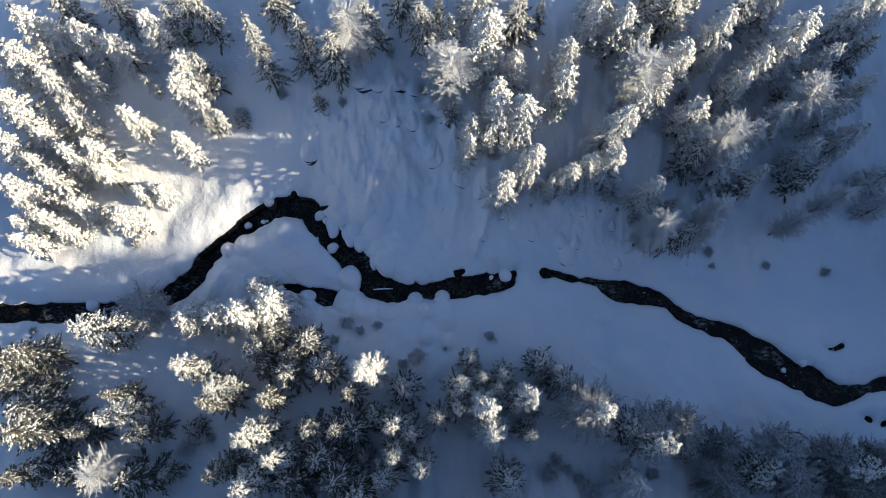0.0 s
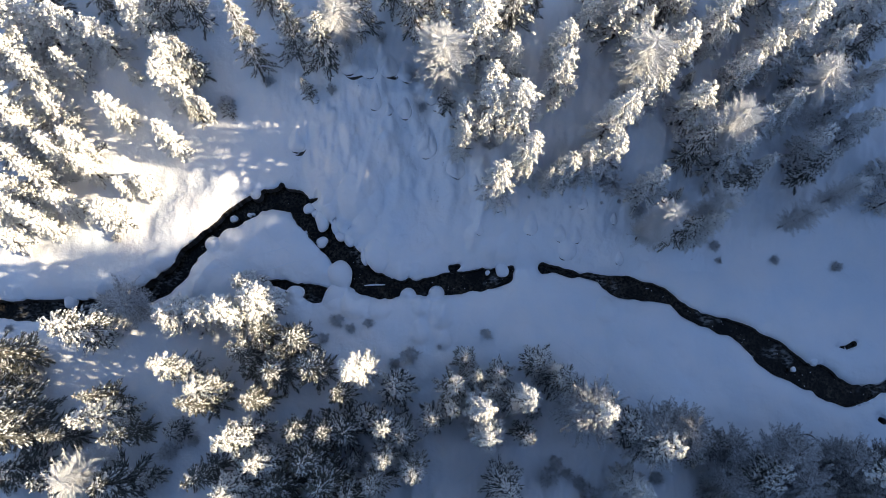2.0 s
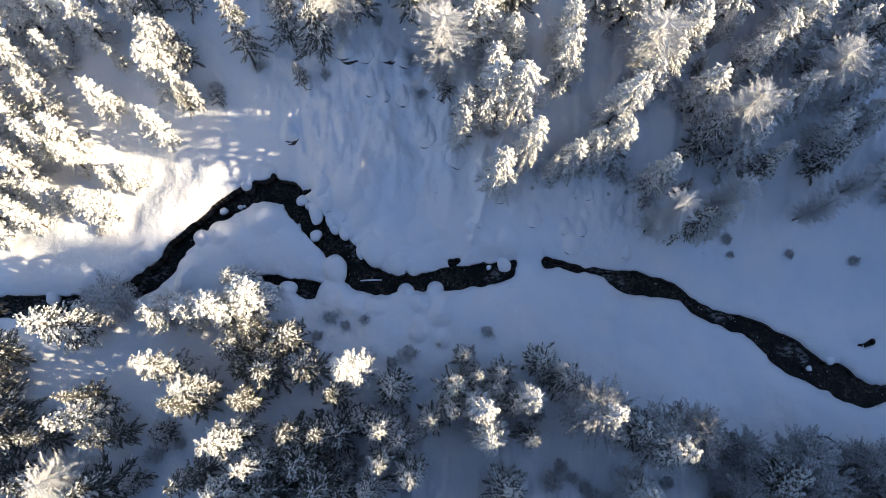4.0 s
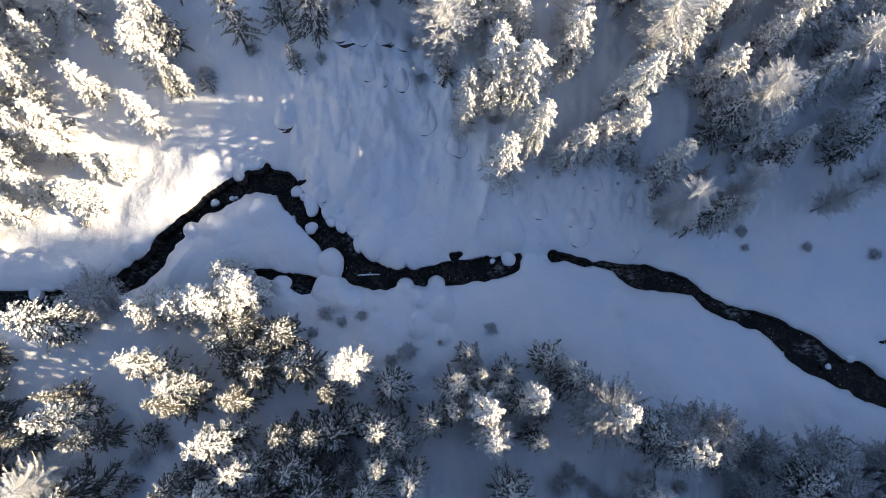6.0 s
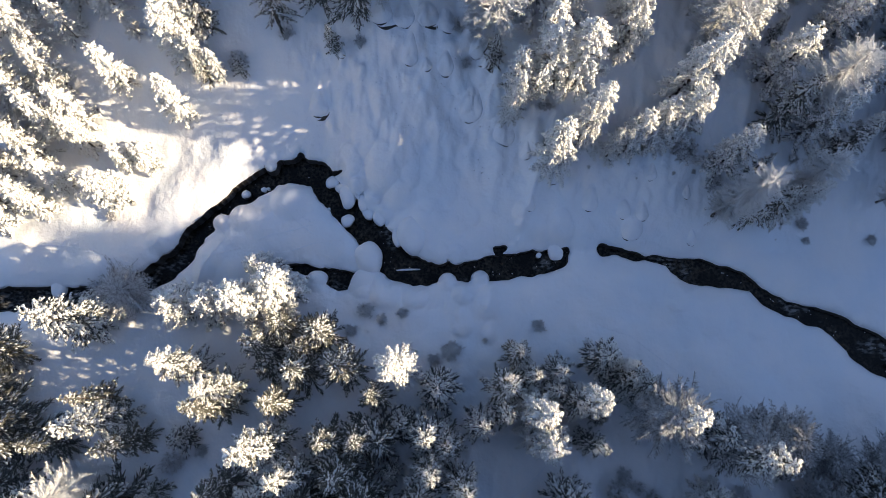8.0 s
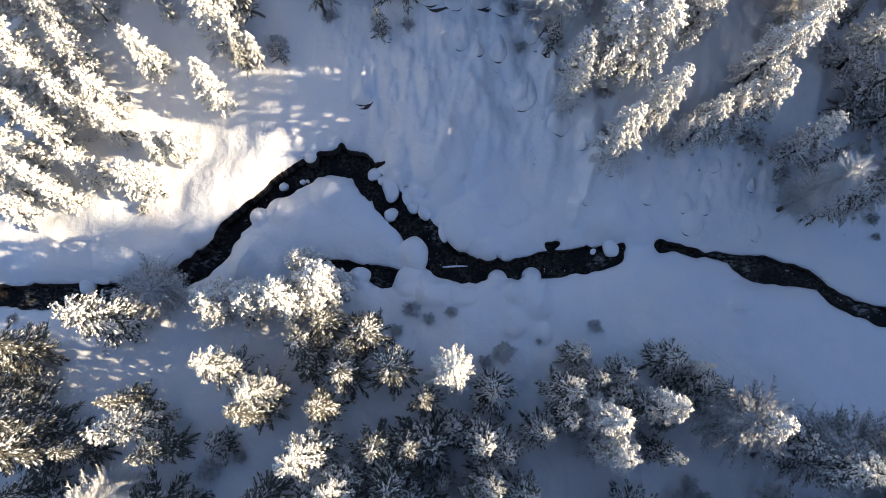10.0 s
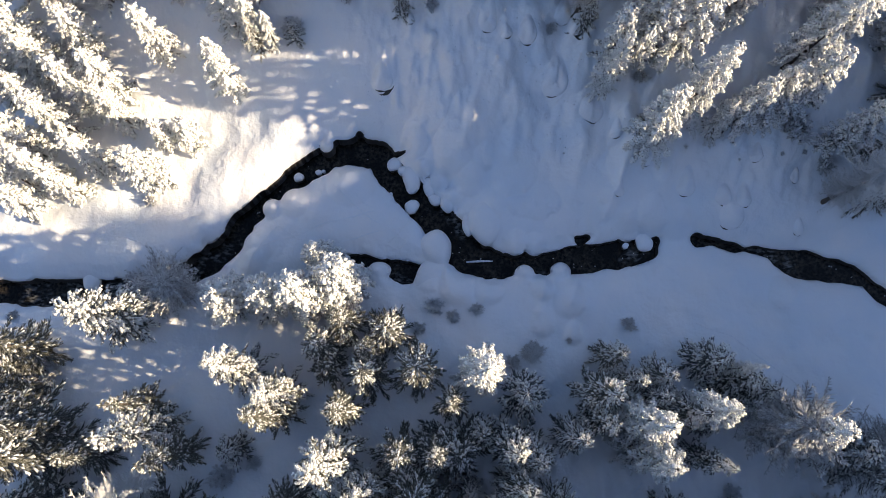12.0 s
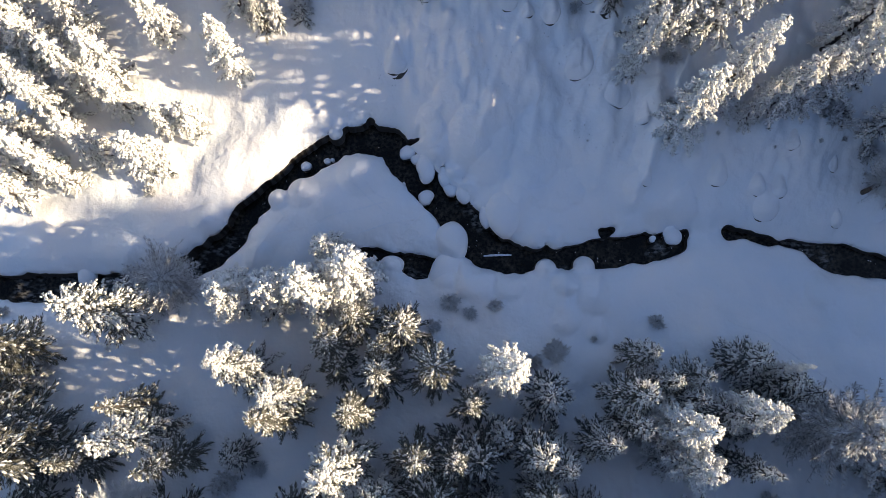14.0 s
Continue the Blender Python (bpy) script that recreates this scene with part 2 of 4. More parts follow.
# Trails of animals over the island and the banks; the last two are roll marks.
TRAILS = [
    [(-28.6, 17.8), (-27.6, 16.4), (-28.8, 14.8), (-29.8, 13.2), (-30.4, 11.6)], [(-30.2, 12.0), (-29.2, 14.2), (-26.5, 15.3), (-24.0, 16.2), (-20.8, 17.3), (-17.8, 17.9)],
    [(-27.6, 16.4), (-25.5, 15.2), (-21.8, 14.9), (-18.4, 15.7), (-15.4, 16.4)], [(-22.4, 20.4), (-20.6, 19.0), (-18.3, 16.9), (-16.0, 15.9), (-15.0, 14.9), (-15.9, 14.2), (-17.0, 14.7), (-15.8, 15.8), (-14.6, 17.2)],
    [(-20.3, 19.9), (-19.2, 18.6), (-18.2, 18.0)],
    [(12.3, 7.1), (15.4, 5.7), (18.2, 3.7), (20.9, 1.4), (23.5, -0.8), (26.4, -2.9), (30.5, -4.4)],
    [(2.1, -10.3), (3.8, -9.2), (5.3, -7.9), (6.0, -7.1)],
    [(-48.9, 15.5), (-45.0, 15.8), (-41.3, 14.9), (-38.6, 14.0), (-35.6, 12.7)],
    [(21.4, -0.5), (24.1, -1.5), (27.6, -1.7)], [(1.0, 30.7), (0.0, 28.1), (-2.1, 26.2)], [(-2.9, 28.7), (-4.4, 27.0), (-4.7, 25.6)]]


# Long low drifts: from, to, width, height.
DRIFTS = [(4.2, 17.6, 6.6, 24.5, 0.45, 0.5), (7.0, 26.5, 8.2, 30.0, 0.4, 0.4), (-9.5, 24.0, -8.0, 30.0, 0.5, 0.35), (-13.5, 26.0, -12.6, 33.0, 0.5, 0.35), (-5.0, 23.0, -4.6, 29.0, 0.6, 0.3),
          (0.5, 9.0, 1.2, 11.0, 0.5, 0.3), (-2.4, 8.0, -2.0, 11.0, 0.5, 0.3), (-16.0, 28.0, -16.4, 33.0, 0.4, 0.3), (1.0, 19.0, 2.0, 25.0, 0.7, 0.3)]


# Overlapping soft lobes of snow on the foot of the slope and along the banks: place, radius, height.
LOBES = [(-14.3, 24.3, 1.5, 0.75), (-10.4, 23.3, 2.2, 0.90), (-8.5, 25.0, 1.8, 0.75), (-13.8, 21.4, 1.2, 0.60), (-4.5, 21.3, 2.4, 0.75),
         (-10.1, 10.4, 1.8, 0.60), (-7.1, 9.9, 1.4, 0.60), (-2.0, 10.2, 1.2, 0.68), (0.5, 8.9, 1.5, 0.60), (-2.1, 6.8, 1.2, 0.45), (0.8, 5.8, 0.9, 0.52), (20.7, 9.4, 1.3, 0.45),
         (-9.0, 21.0, 1.6, 0.60), (-7.6, 23.0, 1.4, 0.60), (8.6, 16.9, 1.4, 0.60), (-6.2, 27.0, 1.5, 0.52), (-12.4, 26.6, 1.6, 0.60), (-2.4, 18.6, 1.7, 0.45)]
LOBE_RNG = random.Random(12)
LOBES += [(LOBE_RNG.uniform(-14, 12), LOBE_RNG.uniform(18, 36), LOBE_RNG.uniform(0.5, 1.6), LOBE_RNG.uniform(0.14, 0.42)) for _ in range(60)]
LOBES += [(LOBE_RNG.uniform(-12, 30), LOBE_RNG.uniform(2, 10), LOBE_RNG.uniform(0.8, 2.0), LOBE_RNG.uniform(0.08, 0.2)) for _ in range(26)]
LOBES += [(LOBE_RNG.uniform(12, 42), LOBE_RNG.uniform(15, 21), LOBE_RNG.uniform(0.6, 1.6), LOBE_RNG.uniform(0.1, 0.25)) for _ in range(30)]


def reach(x, y, course):
    """Distance to a course of (x, y, half-width) nodes, less the half-width: negative on the water."""
    best = np.full(x.shape, 1e3)
    for (ax, ay, ar), (bx, by, br) in zip(course, course[1:]):
        dx, dy = bx - ax, by - ay
        k = np.clip(((x - ax) * dx + (y - ay) * dy) / (dx * dx + dy * dy), 0, 1)
        best = np.minimum(best, np.hypot(x - ax - k * dx, y - ay - k * dy) - ar - k * (br - ar))
    return best


def shore(x, y):
    """Distance to the open water; negative on it."""
    d = reach(x, y, MAIN_BROOK)
    for course in (BACK_BROOK, EAST_BROOK, *GAPS):
        d = np.minimum(d, reach(x, y, course))
    d = d + 0.22 * wander(x * 0.9, y * 0.9, 3) + (0.09 - 0.06 * smooth01((x - 10) / 8)) * wander(x * 2.3, y * 2.3, 4)
    for px, py, r, _ in PILLOWS:
        d = np.maximum(d, r - np.hypot(x - px, y - py))
    return d


def brook_level(x):
    return -1.6 + 0.022 * x


def land(x, y, d):
    """Height of the snow, given the distance d to the water."""
    z = valley(x, y) + 0.34 * wander(x * 0.22, y * 0.22, 5) + 0.14 * wander(x * 0.6, y * 0.6, 6)
    slope = smooth01((z - 0.8) / 3)
    z = z + slope * smooth01((x + 24) / 10) * (0.36 * wander(x * 0.75, y * 0.16, 7) + 0.6 * wander(x * 0.45 + 0.1 * y, y * 0.3, 8) + 0.22 * wander(x * 1.5, y * 0.8, 9) + 0.07 * wander(x * 3.1, y * 1.5, 10))
    near = np.clip(d / 1.5, 0, 1)
    z = z - 0.55 * (1 - np.sqrt(1 - (1 - near) ** 2)) + 0.35 * smooth01(d / 2.5) * smooth01((7 - d) / 4)
    for px, py, r, h in PILLOWS:
        q = np.hypot(x - px, y - py) / r
        z = z + 1.35 * h * np.maximum(1 - q * q / 1.5, 0) ** 1.4
    for px, py, r, h in SLUMPS:
        q = np.hypot(x - px, (y - py) * 0.8) / r
        z = z + 0.5 * h * np.maximum(1 - (q * 0.85) ** 2, 0) ** 1.3
    swell = np.zeros_like(z)
    for px, py, r, h in LOBES:
        q = ((x - px) ** 2 + ((y - py) * np.where(y > py, 0.6, 1.0)) ** 2) / (r * r)
        swell = np.maximum(swell, h * np.maximum(1 - q, 0) ** 0.7)
    z = z + swell * smooth01(d / 0.8)
    for ax, ay, bx, by, w, h in DRIFTS:
        z = z + h * np.exp(-(np.maximum(reach(x, y, [(ax, ay, 0.0), (bx, by, 0.0)]), 0) / w) ** 2)
    bed = brook_level(x) - 1.6
    return np.where(d < 0, bed, np.maximum(z, brook_level(x) + 0.12))


def height_at(x, y):
    gx, gy = np.array([float(x)]), np.array([float(y)])
    return float(land(gx, gy, shore(gx, gy))[0])


def part(name, verts, faces, mat, parent=None, label="", smooth=True):
    """One mesh object, under a thing or by itself."""
    me = bpy.data.meshes.new(name)
    verts, faces = np.asarray(verts, dtype=np.float32), np.asarray(faces, dtype=np.int32)
    sides = faces.shape[1]
    me.vertices.add(len(verts))
    me.vertices.foreach_set("co", verts.ravel())
    me.loops.add(faces.size)
    me.loops.foreach_set("vertex_index", faces.ravel())
    me.polygons.add(len(faces))
    me.polygons.foreach_set("loop_start", np.arange(0, faces.size, sides, dtype=np.int32))
    me.polygons.foreach_set("loop_total", np.full(len(faces), sides, dtype=np.int32))
    me.update(calc_edges=True)
    me.validate()
    me.polygons.foreach_set("use_smooth", np.full(len(me.polygons), smooth, dtype=bool))
    me.materials.append(mat)
    ob = new(name, me)
    ob.parent = parent
    return tagged(ob, label) if label else ob


def sheet(nx, ny):
    i = (np.arange(ny - 1)[:, None] * nx + np.arange(nx - 1)[None, :]).ravel()
    return np.stack([i, i + 1, i + nx + 1, i + nx], 1)


def spread(stops, steps, far, grow=1.22):
    """Coordinates that are fine between the stops and widen to the horizon."""
    inner = np.concatenate([np.arange(a, b, s) for a, b, s in zip(stops, stops[1:], steps)] + [[stops[-1]]])
    out, step, tail = [], steps[-1], stops[-1]
    while tail < far:
        step *= grow
        tail += step
        out.append(tail)
    low, step, tail = [], steps[0], stops[0]
    while tail > -far:
        step *= grow
        tail -= step
        low.append(tail)
    return np.concatenate([low[::-1], inner, out])


def make_ground():
    xs = spread([-60, -36, -8, 12, 60], [0.3, 0.14, 0.2, 0.2], 2500)
    ys = spread([-6, 9, 26, 39], [0.24, 0.13, 0.24], 2500)
    x, y = np.meshgrid(xs, ys)
    d = shore(x, y)
    # draw the nearest points onto the waterline, so that the bank has a clean edge
    e = 0.05
    gx, gy = (shore(x + e, y) - d) / e, (shore(x, y + e) - d) / e
    size = np.maximum(np.gradient(xs)[None, :], np.gradient(ys)[:, None])
    steep = np.maximum(np.hypot(gx, gy), 0.4)
    across = (np.abs(gx) * np.gradient(xs)[None, :] + np.abs(gy) * np.gradient(ys)[:, None]) / steep
    hit = (np.abs(d) < 0.52 * across * steep) & (size < 0.32)
    k = np.where(hit, d / steep ** 2, 0)
    x, y = x - k * gx, y - k * gy
    again = np.where(hit, np.clip(shore(x, y), -0.05, 0.05) / steep ** 2, 0)
    x, y = x - again * gx, y - again * gy
    d = np.where(hit, 0.0, d)
    z = land(x, y, d)
    quads, side = sheet(len(xs), len(ys)), np.sign(d).ravel()
    a, b, c, e = quads.T
    turn = (side[a] * side[c] < 0)[:, None]  # never split a cell across the waterline
    tris = np.concatenate([np.where(turn, np.stack([a, b, e], 1), np.stack([a, b, c], 1)), np.where(turn, np.stack([b, c, e], 1), np.stack([a, c, e], 1))])
    ob = part("ground", np.stack([x, y, z], -1).reshape(-1, 3), tris, GROUND_SNOW)
    tagged(ob, "deep smooth snow over a valley floor with a steep slope", "snow ground", kind="structure")


def make_water_sheet():
    xs, ys = np.linspace(-75, 75, 60), np.linspace(-8, 28, 24)
    x, y = np.meshgrid(xs, ys)
    ob = part("water", np.stack([x, y, brook_level(x)], -1).reshape(-1, 3), sheet(60, 24), WATER)
    tagged(ob, "black shallow brook water between snow banks", "water", kind="structure")


def make_ridge():
    """Unseen ridge added before the low sun in the east, crest fitted to shade."""
    far, fall = 220.0, 0.5
    ux, uy = math.cos(radians(SUN_SIDE)), math.sin(radians(SUN_SIDE))
    p = np.arange(-260, 300, 0.8)
    # crest heights set where the valley and tree tips should fall in shade
    crest = far * math.tan(radians(SUN_HEIGHT)) + np.interp(p, [-260, -60, -25, -16, -12, -9, -7.5, -6, -4.5, -3.4, -2.5, -1, 1, 3, 5, 7, 9, 11, 13, 15, 18, 20, 21.5, 23, 26, 29, 31, 36, 42, 60, 300],
                                                                 [16, 32, 26, 24, 22, 20.5, 18, 15.5, 13.4, 11.6, 9.6, 8.6, 8.2, 8.2, 8.4, 12.4, 14.6, 15.0, 12.0, 10.8, 9.5, 9.4, 8.5, 9.2, 9.2, 8.6, 7.4, 6, 5.5, 8, 12])
    crest = crest + 1.1 * wander(p * 0.35, p * 0, 21) + 1.0 * wander(p * 0.8, p * 0, 22)
    rows = np.array([-150, -100, -60, -30, -12, -4, 0, 4, 12, 30, 60, 100, 150.0])
    u = np.repeat(rows[:, None], len(p), 1)
    z = np.maximum(crest[None, :] - fall * np.abs(u) + 1.2 * wander(u * 0.08, p[None, :] * 0.08 + 0 * u, 23) * (np.abs(u) > 5), -14)
    x = (far + u) * ux - p[None, :] * uy
    y = (far + u) * uy + p[None, :] * ux
    ob = part("shading_ridge", np.stack([x, y, z], -1).reshape(-1, 3), sheet(len(p), len(rows)), GROUND_SNOW)
    tagged(ob, "unseen snow covered ridge that shades the valley", "ridge", kind="structure")


make_ground()
make_water_sheet()
make_ridge()


# ---- trees and shrubs ----
def spindles(a, b, r, at=0.4, flat=1.0):
    """Slim three-sided spindles from the points a to b, r thick."""
    a, b, r = np.asarray(a, float), np.asarray(b, float), np.asarray(r, float)[:, None]
    way = b - a
    way = way / np.maximum(np.linalg.norm(way, axis=1, keepdims=True), 1e-6)
    side = np.cross(way, np.where(np.abs(way[:, 2:]) > 0.95, [[1.0, 0, 0]], [[0, 0, 1.0]]))
    side = side / np.linalg.norm(side, axis=1, keepdims=True)
    top = np.cross(side, way)
    mid = a + at * (b - a)
    ring = [mid + r * (math.cos(q) * side + flat * math.sin(q) * top) for q in (math.pi / 2, math.pi * 7 / 6, math.pi * 11 / 6)]
    verts = np.stack([a, *ring, b], 1).reshape(-1, 3)
    tris = np.array([[0, 2, 1], [0, 3, 2], [0, 1, 3], [4, 1, 2], [4, 2, 3], [4, 3, 1]])
    faces = (np.arange(len(a))[:, None, None] * 5 + tris[None]).reshape(-1, 3)
    return verts, faces


def stem(h, r, rng, bend=0.0, sides=7, rings=6):
    """A tapered trunk."""
    verts, faces = [], []
    for i in range(rings + 1):
        k = i / rings
        for j in range(sides):
            q = 2 * math.pi * j / sides
            rr = r * (1 - k) ** 0.8 + 0.012
            verts.append((rr * math.cos(q) + bend * k * k, rr * math.sin(q), k * h - 0.4 * (1 - k)))
    for i in range(rings):
        for j in range(sides):
            faces.append((i * sides + j, i * sides + (j + 1) % sides, (i + 1) * sides + (j + 1) % sides, (i + 1) * sides + j))
    return verts, faces


def shoots(a, b, r, flat=0.6):
    """Slim pointed shoots from the points a to b, r thick at the root, folded along the middle like a frond."""
    a, b, r = np.asarray(a, float), np.asarray(b, float), np.asarray(r, float)[:, None]
    way = b - a
    way = way / np.maximum(np.linalg.norm(way, axis=1, keepdims=True), 1e-6)
    side = np.cross(way, np.where(np.abs(way[:, 2:]) > 0.95, [[1.0, 0, 0]], [[0, 0, 1.0]]))
    side = side / np.linalg.norm(side, axis=1, keepdims=True)
    top = np.cross(side, way)
    wing = a + 0.4 * (b - a) - flat * r * top
    verts = np.stack([a, wing - r * side, wing + r * side, b], 1).reshape(-1, 3)
    tris = np.array([[0, 3, 1], [0, 2, 3]])
    return verts, (np.arange(len(a))[:, None, None] * 4 + tris[None]).reshape(-1, 3)


def clubs(a, b, r, flat=0.8):
    """Small lumps, thin at the points a and thick near b."""
    a, b, r = np.asarray(a, float), np.asarray(b, float), np.asarray(r, float)[:, None]
    way = b - a
    way = way / np.maximum(np.linalg.norm(way, axis=1, keepdims=True), 1e-6)
    side = np.cross(way, np.where(np.abs(way[:, 2:]) > 0.95, [[1.0, 0, 0]], [[0, 0, 1.0]]))
    side = side / np.linalg.norm(side, axis=1, keepdims=True)
    top = np.cross(side, way)
    verts = np.stack([a, b + flat * r * top - 0.25 * (b - a), b - r * side - 0.3 * flat * r * top - 0.1 * (b - a), b + r * side - 0.3 * flat * r * top], 1).reshape(-1, 3)
    tris = np.array([[0, 1, 2], [0, 2, 3], [0, 3, 1], [1, 3, 2]])
    return verts, (np.arange(len(a))[:, None, None] * 4 + tris[None]).reshape(-1, 3)


def together(*shapes):
    """Several vertex and face lists as one."""
    verts, faces, n = [], [], 0
    for v, f in shapes:
        verts.append(v), faces.append(f + n)
        n += len(v)
    return np.concatenate(verts), np.concatenate(faces)


def spruce(seed, h, r, load, gap, fine=1.0, taper=0.68):
    """A snow-laden spruce: a trunk, whorls of drooping fronds with side shoots, and snow lying along them."""
    rng = np.random.default_rng(seed)
    thing = new("spruce_tree")
    part("trunk", *stem(h, 0.016 * h, rng), BARK, thing, "dark rough trunk")
    axis, shoot, heap, club = ([], [], []), ([], [], []), ([], [], []), ([], [], [])

    def lay(rows, a, b, w):
        rows[0].append(a), rows[1].append(b), rows[2].append(w)

    z = 0.07 * h
    lopsided = rng.uniform(0, 6.28)
    while z < h * 0.985:
        k = z / h
        reach_out = r * ((1 - k) ** taper) * (1 if k > 0.15 else 0.8 + k * 1.3) + 0.08
        count = int(rng.integers(5, 7)) if k < 0.88 else 4
        spin = rng.uniform(0, 6.28)
        for i in range(count):
            q = spin + 6.283 * i / count + rng.normal(0, 0.25)
            length = reach_out * rng.uniform(0.62, 1.22) * (1 + 0.12 * math.cos(q - lopsided))
            out = np.array([math.cos(q), math.sin(q), 0.0])
            side = np.array([-out[1], out[0], 0.0])
            droop, rise = rng.uniform(0.10, 0.40), rng.uniform(0.05, 0.28)
            foot = np.array([0, 0, z + rng.normal(0, 0.08)])
            snowy = load * rng.uniform(0.45, 1.35) * (0.5 + 0.8 * k)
            wide = rng.uniform(0.85, 1.25)
            steps = max(2, int(length / 0.18))
            spots = [foot + out * (length * e) + np.array([0, 0, length * (rise * e - (droop + rise) * e * e)]) for e in np.linspace(0.06, 1.0, steps + 1)]
            for j in range(1, steps + 1):
                e = j / steps
                last, here = spots[j - 1], spots[j]
                lay(axis, last, here + 0.5 * (here - last), 0.045)
                if rng.random() < snowy * (0.45 + 0.75 * e):
                    k0 = rng.uniform(-0.4, 0.2)
                    lift = np.array([0, 0, 0.06])
                    lay(heap, last + k0 * (here - last) + lift, here + rng.uniform(0.2, 1.1) * (here - last) + lift * 0.7, (rng.uniform(0.07, 0.13) if rng.random() < 0.75 else rng.uniform(0.14, 0.22)) * (1.15 - 0.35 * e) * fine)
                arm = (0.14 + 0.20 * min(length, 1.8) * math.sin(min(3.0, 0.5 + 2.5 * e))) * wide
                for f in (-1, 1, -0.6, 0.6) if rng.random() < (0.1 if load > 1.5 else 0.6) else (-1, 1, rng.choice((-0.3, 0.3))):
                    own = arm * rng.uniform(0.45, 1.25)
                    turn = abs(f) * rng.uniform(0.40, 0.85)
                    tip = here + (out * (1.35 - turn) + side * math.copysign(turn, f)) * own + np.array([0, 0, -0.25 * own + rng.normal(0, 0.09)])
                    root = here - rng.random() * (here - last)
                    lay(shoot, root, tip, 0.03 + 0.03 * own)
                    if rng.random() < snowy * (0.2 + 0.75 * e):
                        k0 = rng.uniform(0.1, 0.55)
                        lay(club, root + k0 * (tip - root) + np.array([0, 0, 0.05]), tip + rng.uniform(-0.15, 0.1) * (tip - root) + np.array([0, 0, 0.035]), (0.035 + 0.06 * own) * rng.uniform(0.6, 1.6) * (0.8 + 0.4 * e) * fine)
        z += gap * rng.uniform(0.8, 1.2) * (1.45 - 0.75 * k)
    for i in range(5):
        q = rng.uniform(0, 6.28)
        lay(shoot, np.array([0, 0, h * 0.96]), np.array([0.12 * math.cos(q), 0.12 * math.sin(q), h + 0.25 - 0.06 * i]), 0.06)
    lay(heap, np.array([0, 0, h * 0.95]), np.array([0.05, 0, h + 0.35]), 0.11)
    tagged(part("crown", *together(shoots(*axis), shoots(*shoot)), NEEDLES, thing, "dark green drooping boughs touched with rime", False), kind="stuff")
    tagged(part("snow_load", *together(spindles(*heap, 0.55, 0.8), clubs(*club)), TREE_SNOW, thing, "white snow lying along the boughs", True), kind="stuff")
    return thing


def larch(seed, h, r, bare, mat):
    """A leafless rimed tree: a trunk, long rising limbs and short side twigs, white on their upper sides."""
    rng = np.random.default_rng(seed)
    thing = new("rimed_tree")
    part("trunk", *stem(h, 0.014 * h, rng), BARK, thing, "grey bare trunk")
    la, lb, lr, ta, tb, tr = [], [], [], [], [], []
    n = int(h * bare)
    for i in range(n):
        k = 0.12 + 0.86 * (i + rng.random()) / n
        q = i * 2.4 + rng.normal(0, 0.3)
        length = r * (0.6 + 0.6 * k) * (1 - k ** 4) ** 0.7 * rng.uniform(0.4, 1.2) + 0.2
        out = np.array([math.cos(q), math.sin(q), rng.uniform(0.05, 0.85)])
        side = np.array([-math.sin(q), math.cos(q), 0.0])
        root = np.array([0, 0, k * h])
        sag = rng.uniform(0.02, 0.2)
        curl = rng.normal(0, 0.28)
        steps = max(2, int(length / 0.26))
        last = root
        for j in range(1, steps + 1):
            s = j / steps
            here = root + out * (length * s) + side * (curl * length * s * s) - np.array([0, 0, sag * length * s * s])
            la.append(last), lb.append(here + 0.25 * (here - last)), lr.append(0.022 + 0.04 * (1 - s))
            for e in (-1, 1, -1, 1, -1, 1):
                if rng.random() < 0.9:
                    arm = (0.16 + 0.24 * length * max(1 - s, 0) ** 0.8) * rng.uniform(0.5, 1.3)
                    way = out * 0.8 + side * e * rng.uniform(0.4, 0.9) + np.array([0, 0, rng.uniform(-0.1, 0.45)])
                    base = last + rng.random() * (here - last)
                    ta.append(base), tb.append(base + way * arm), tr.append(rng.uniform(0.02, 0.042))
            last = here
    tagged(part("crown", *together(spindles(la, lb, lr), shoots(ta, tb, tr, 0.9)), mat, thing, "fine twigs touched with hoarfrost", False), kind="stuff")
    return thing


def shrub(seed, r):
    """A low round shrub, its twigs thick with rime."""
    rng = np.random.default_rng(seed)
    thing = new("rimed_shrub")
    la, lb, lr, ta, tb, tr = [], [], [], [], [], []
    for i in range(60):
        q, up = rng.uniform(0, 6.283), rng.uniform(0.25, 1.3)
        way = np.array([math.cos(q) * math.cos(up), math.sin(q) * math.cos(up), math.sin(up)]) * r * rng.uniform(0.7, 1.1)
        la.append(np.array([0, 0, -0.2])), lb.append(way), lr.append(0.026)
        for j in range(17):
            here = way * rng.uniform(0.45, 1.0)
            ta.append(here), tb.append(here + way * 0.12 + rng.normal(0, 0.13 * r, 3)), tr.append(rng.uniform(0.035, 0.065))
    tagged(part("stem", *spindles(la, lb, lr), BARK, thing, "thin brown stems"), kind="stuff")
    tagged(part("crown", *shoots(ta, tb, tr, 0.9), SHRUB_TWIGS, thing, "twigs thick with hoarfrost"), kind="stuff")
    return thing


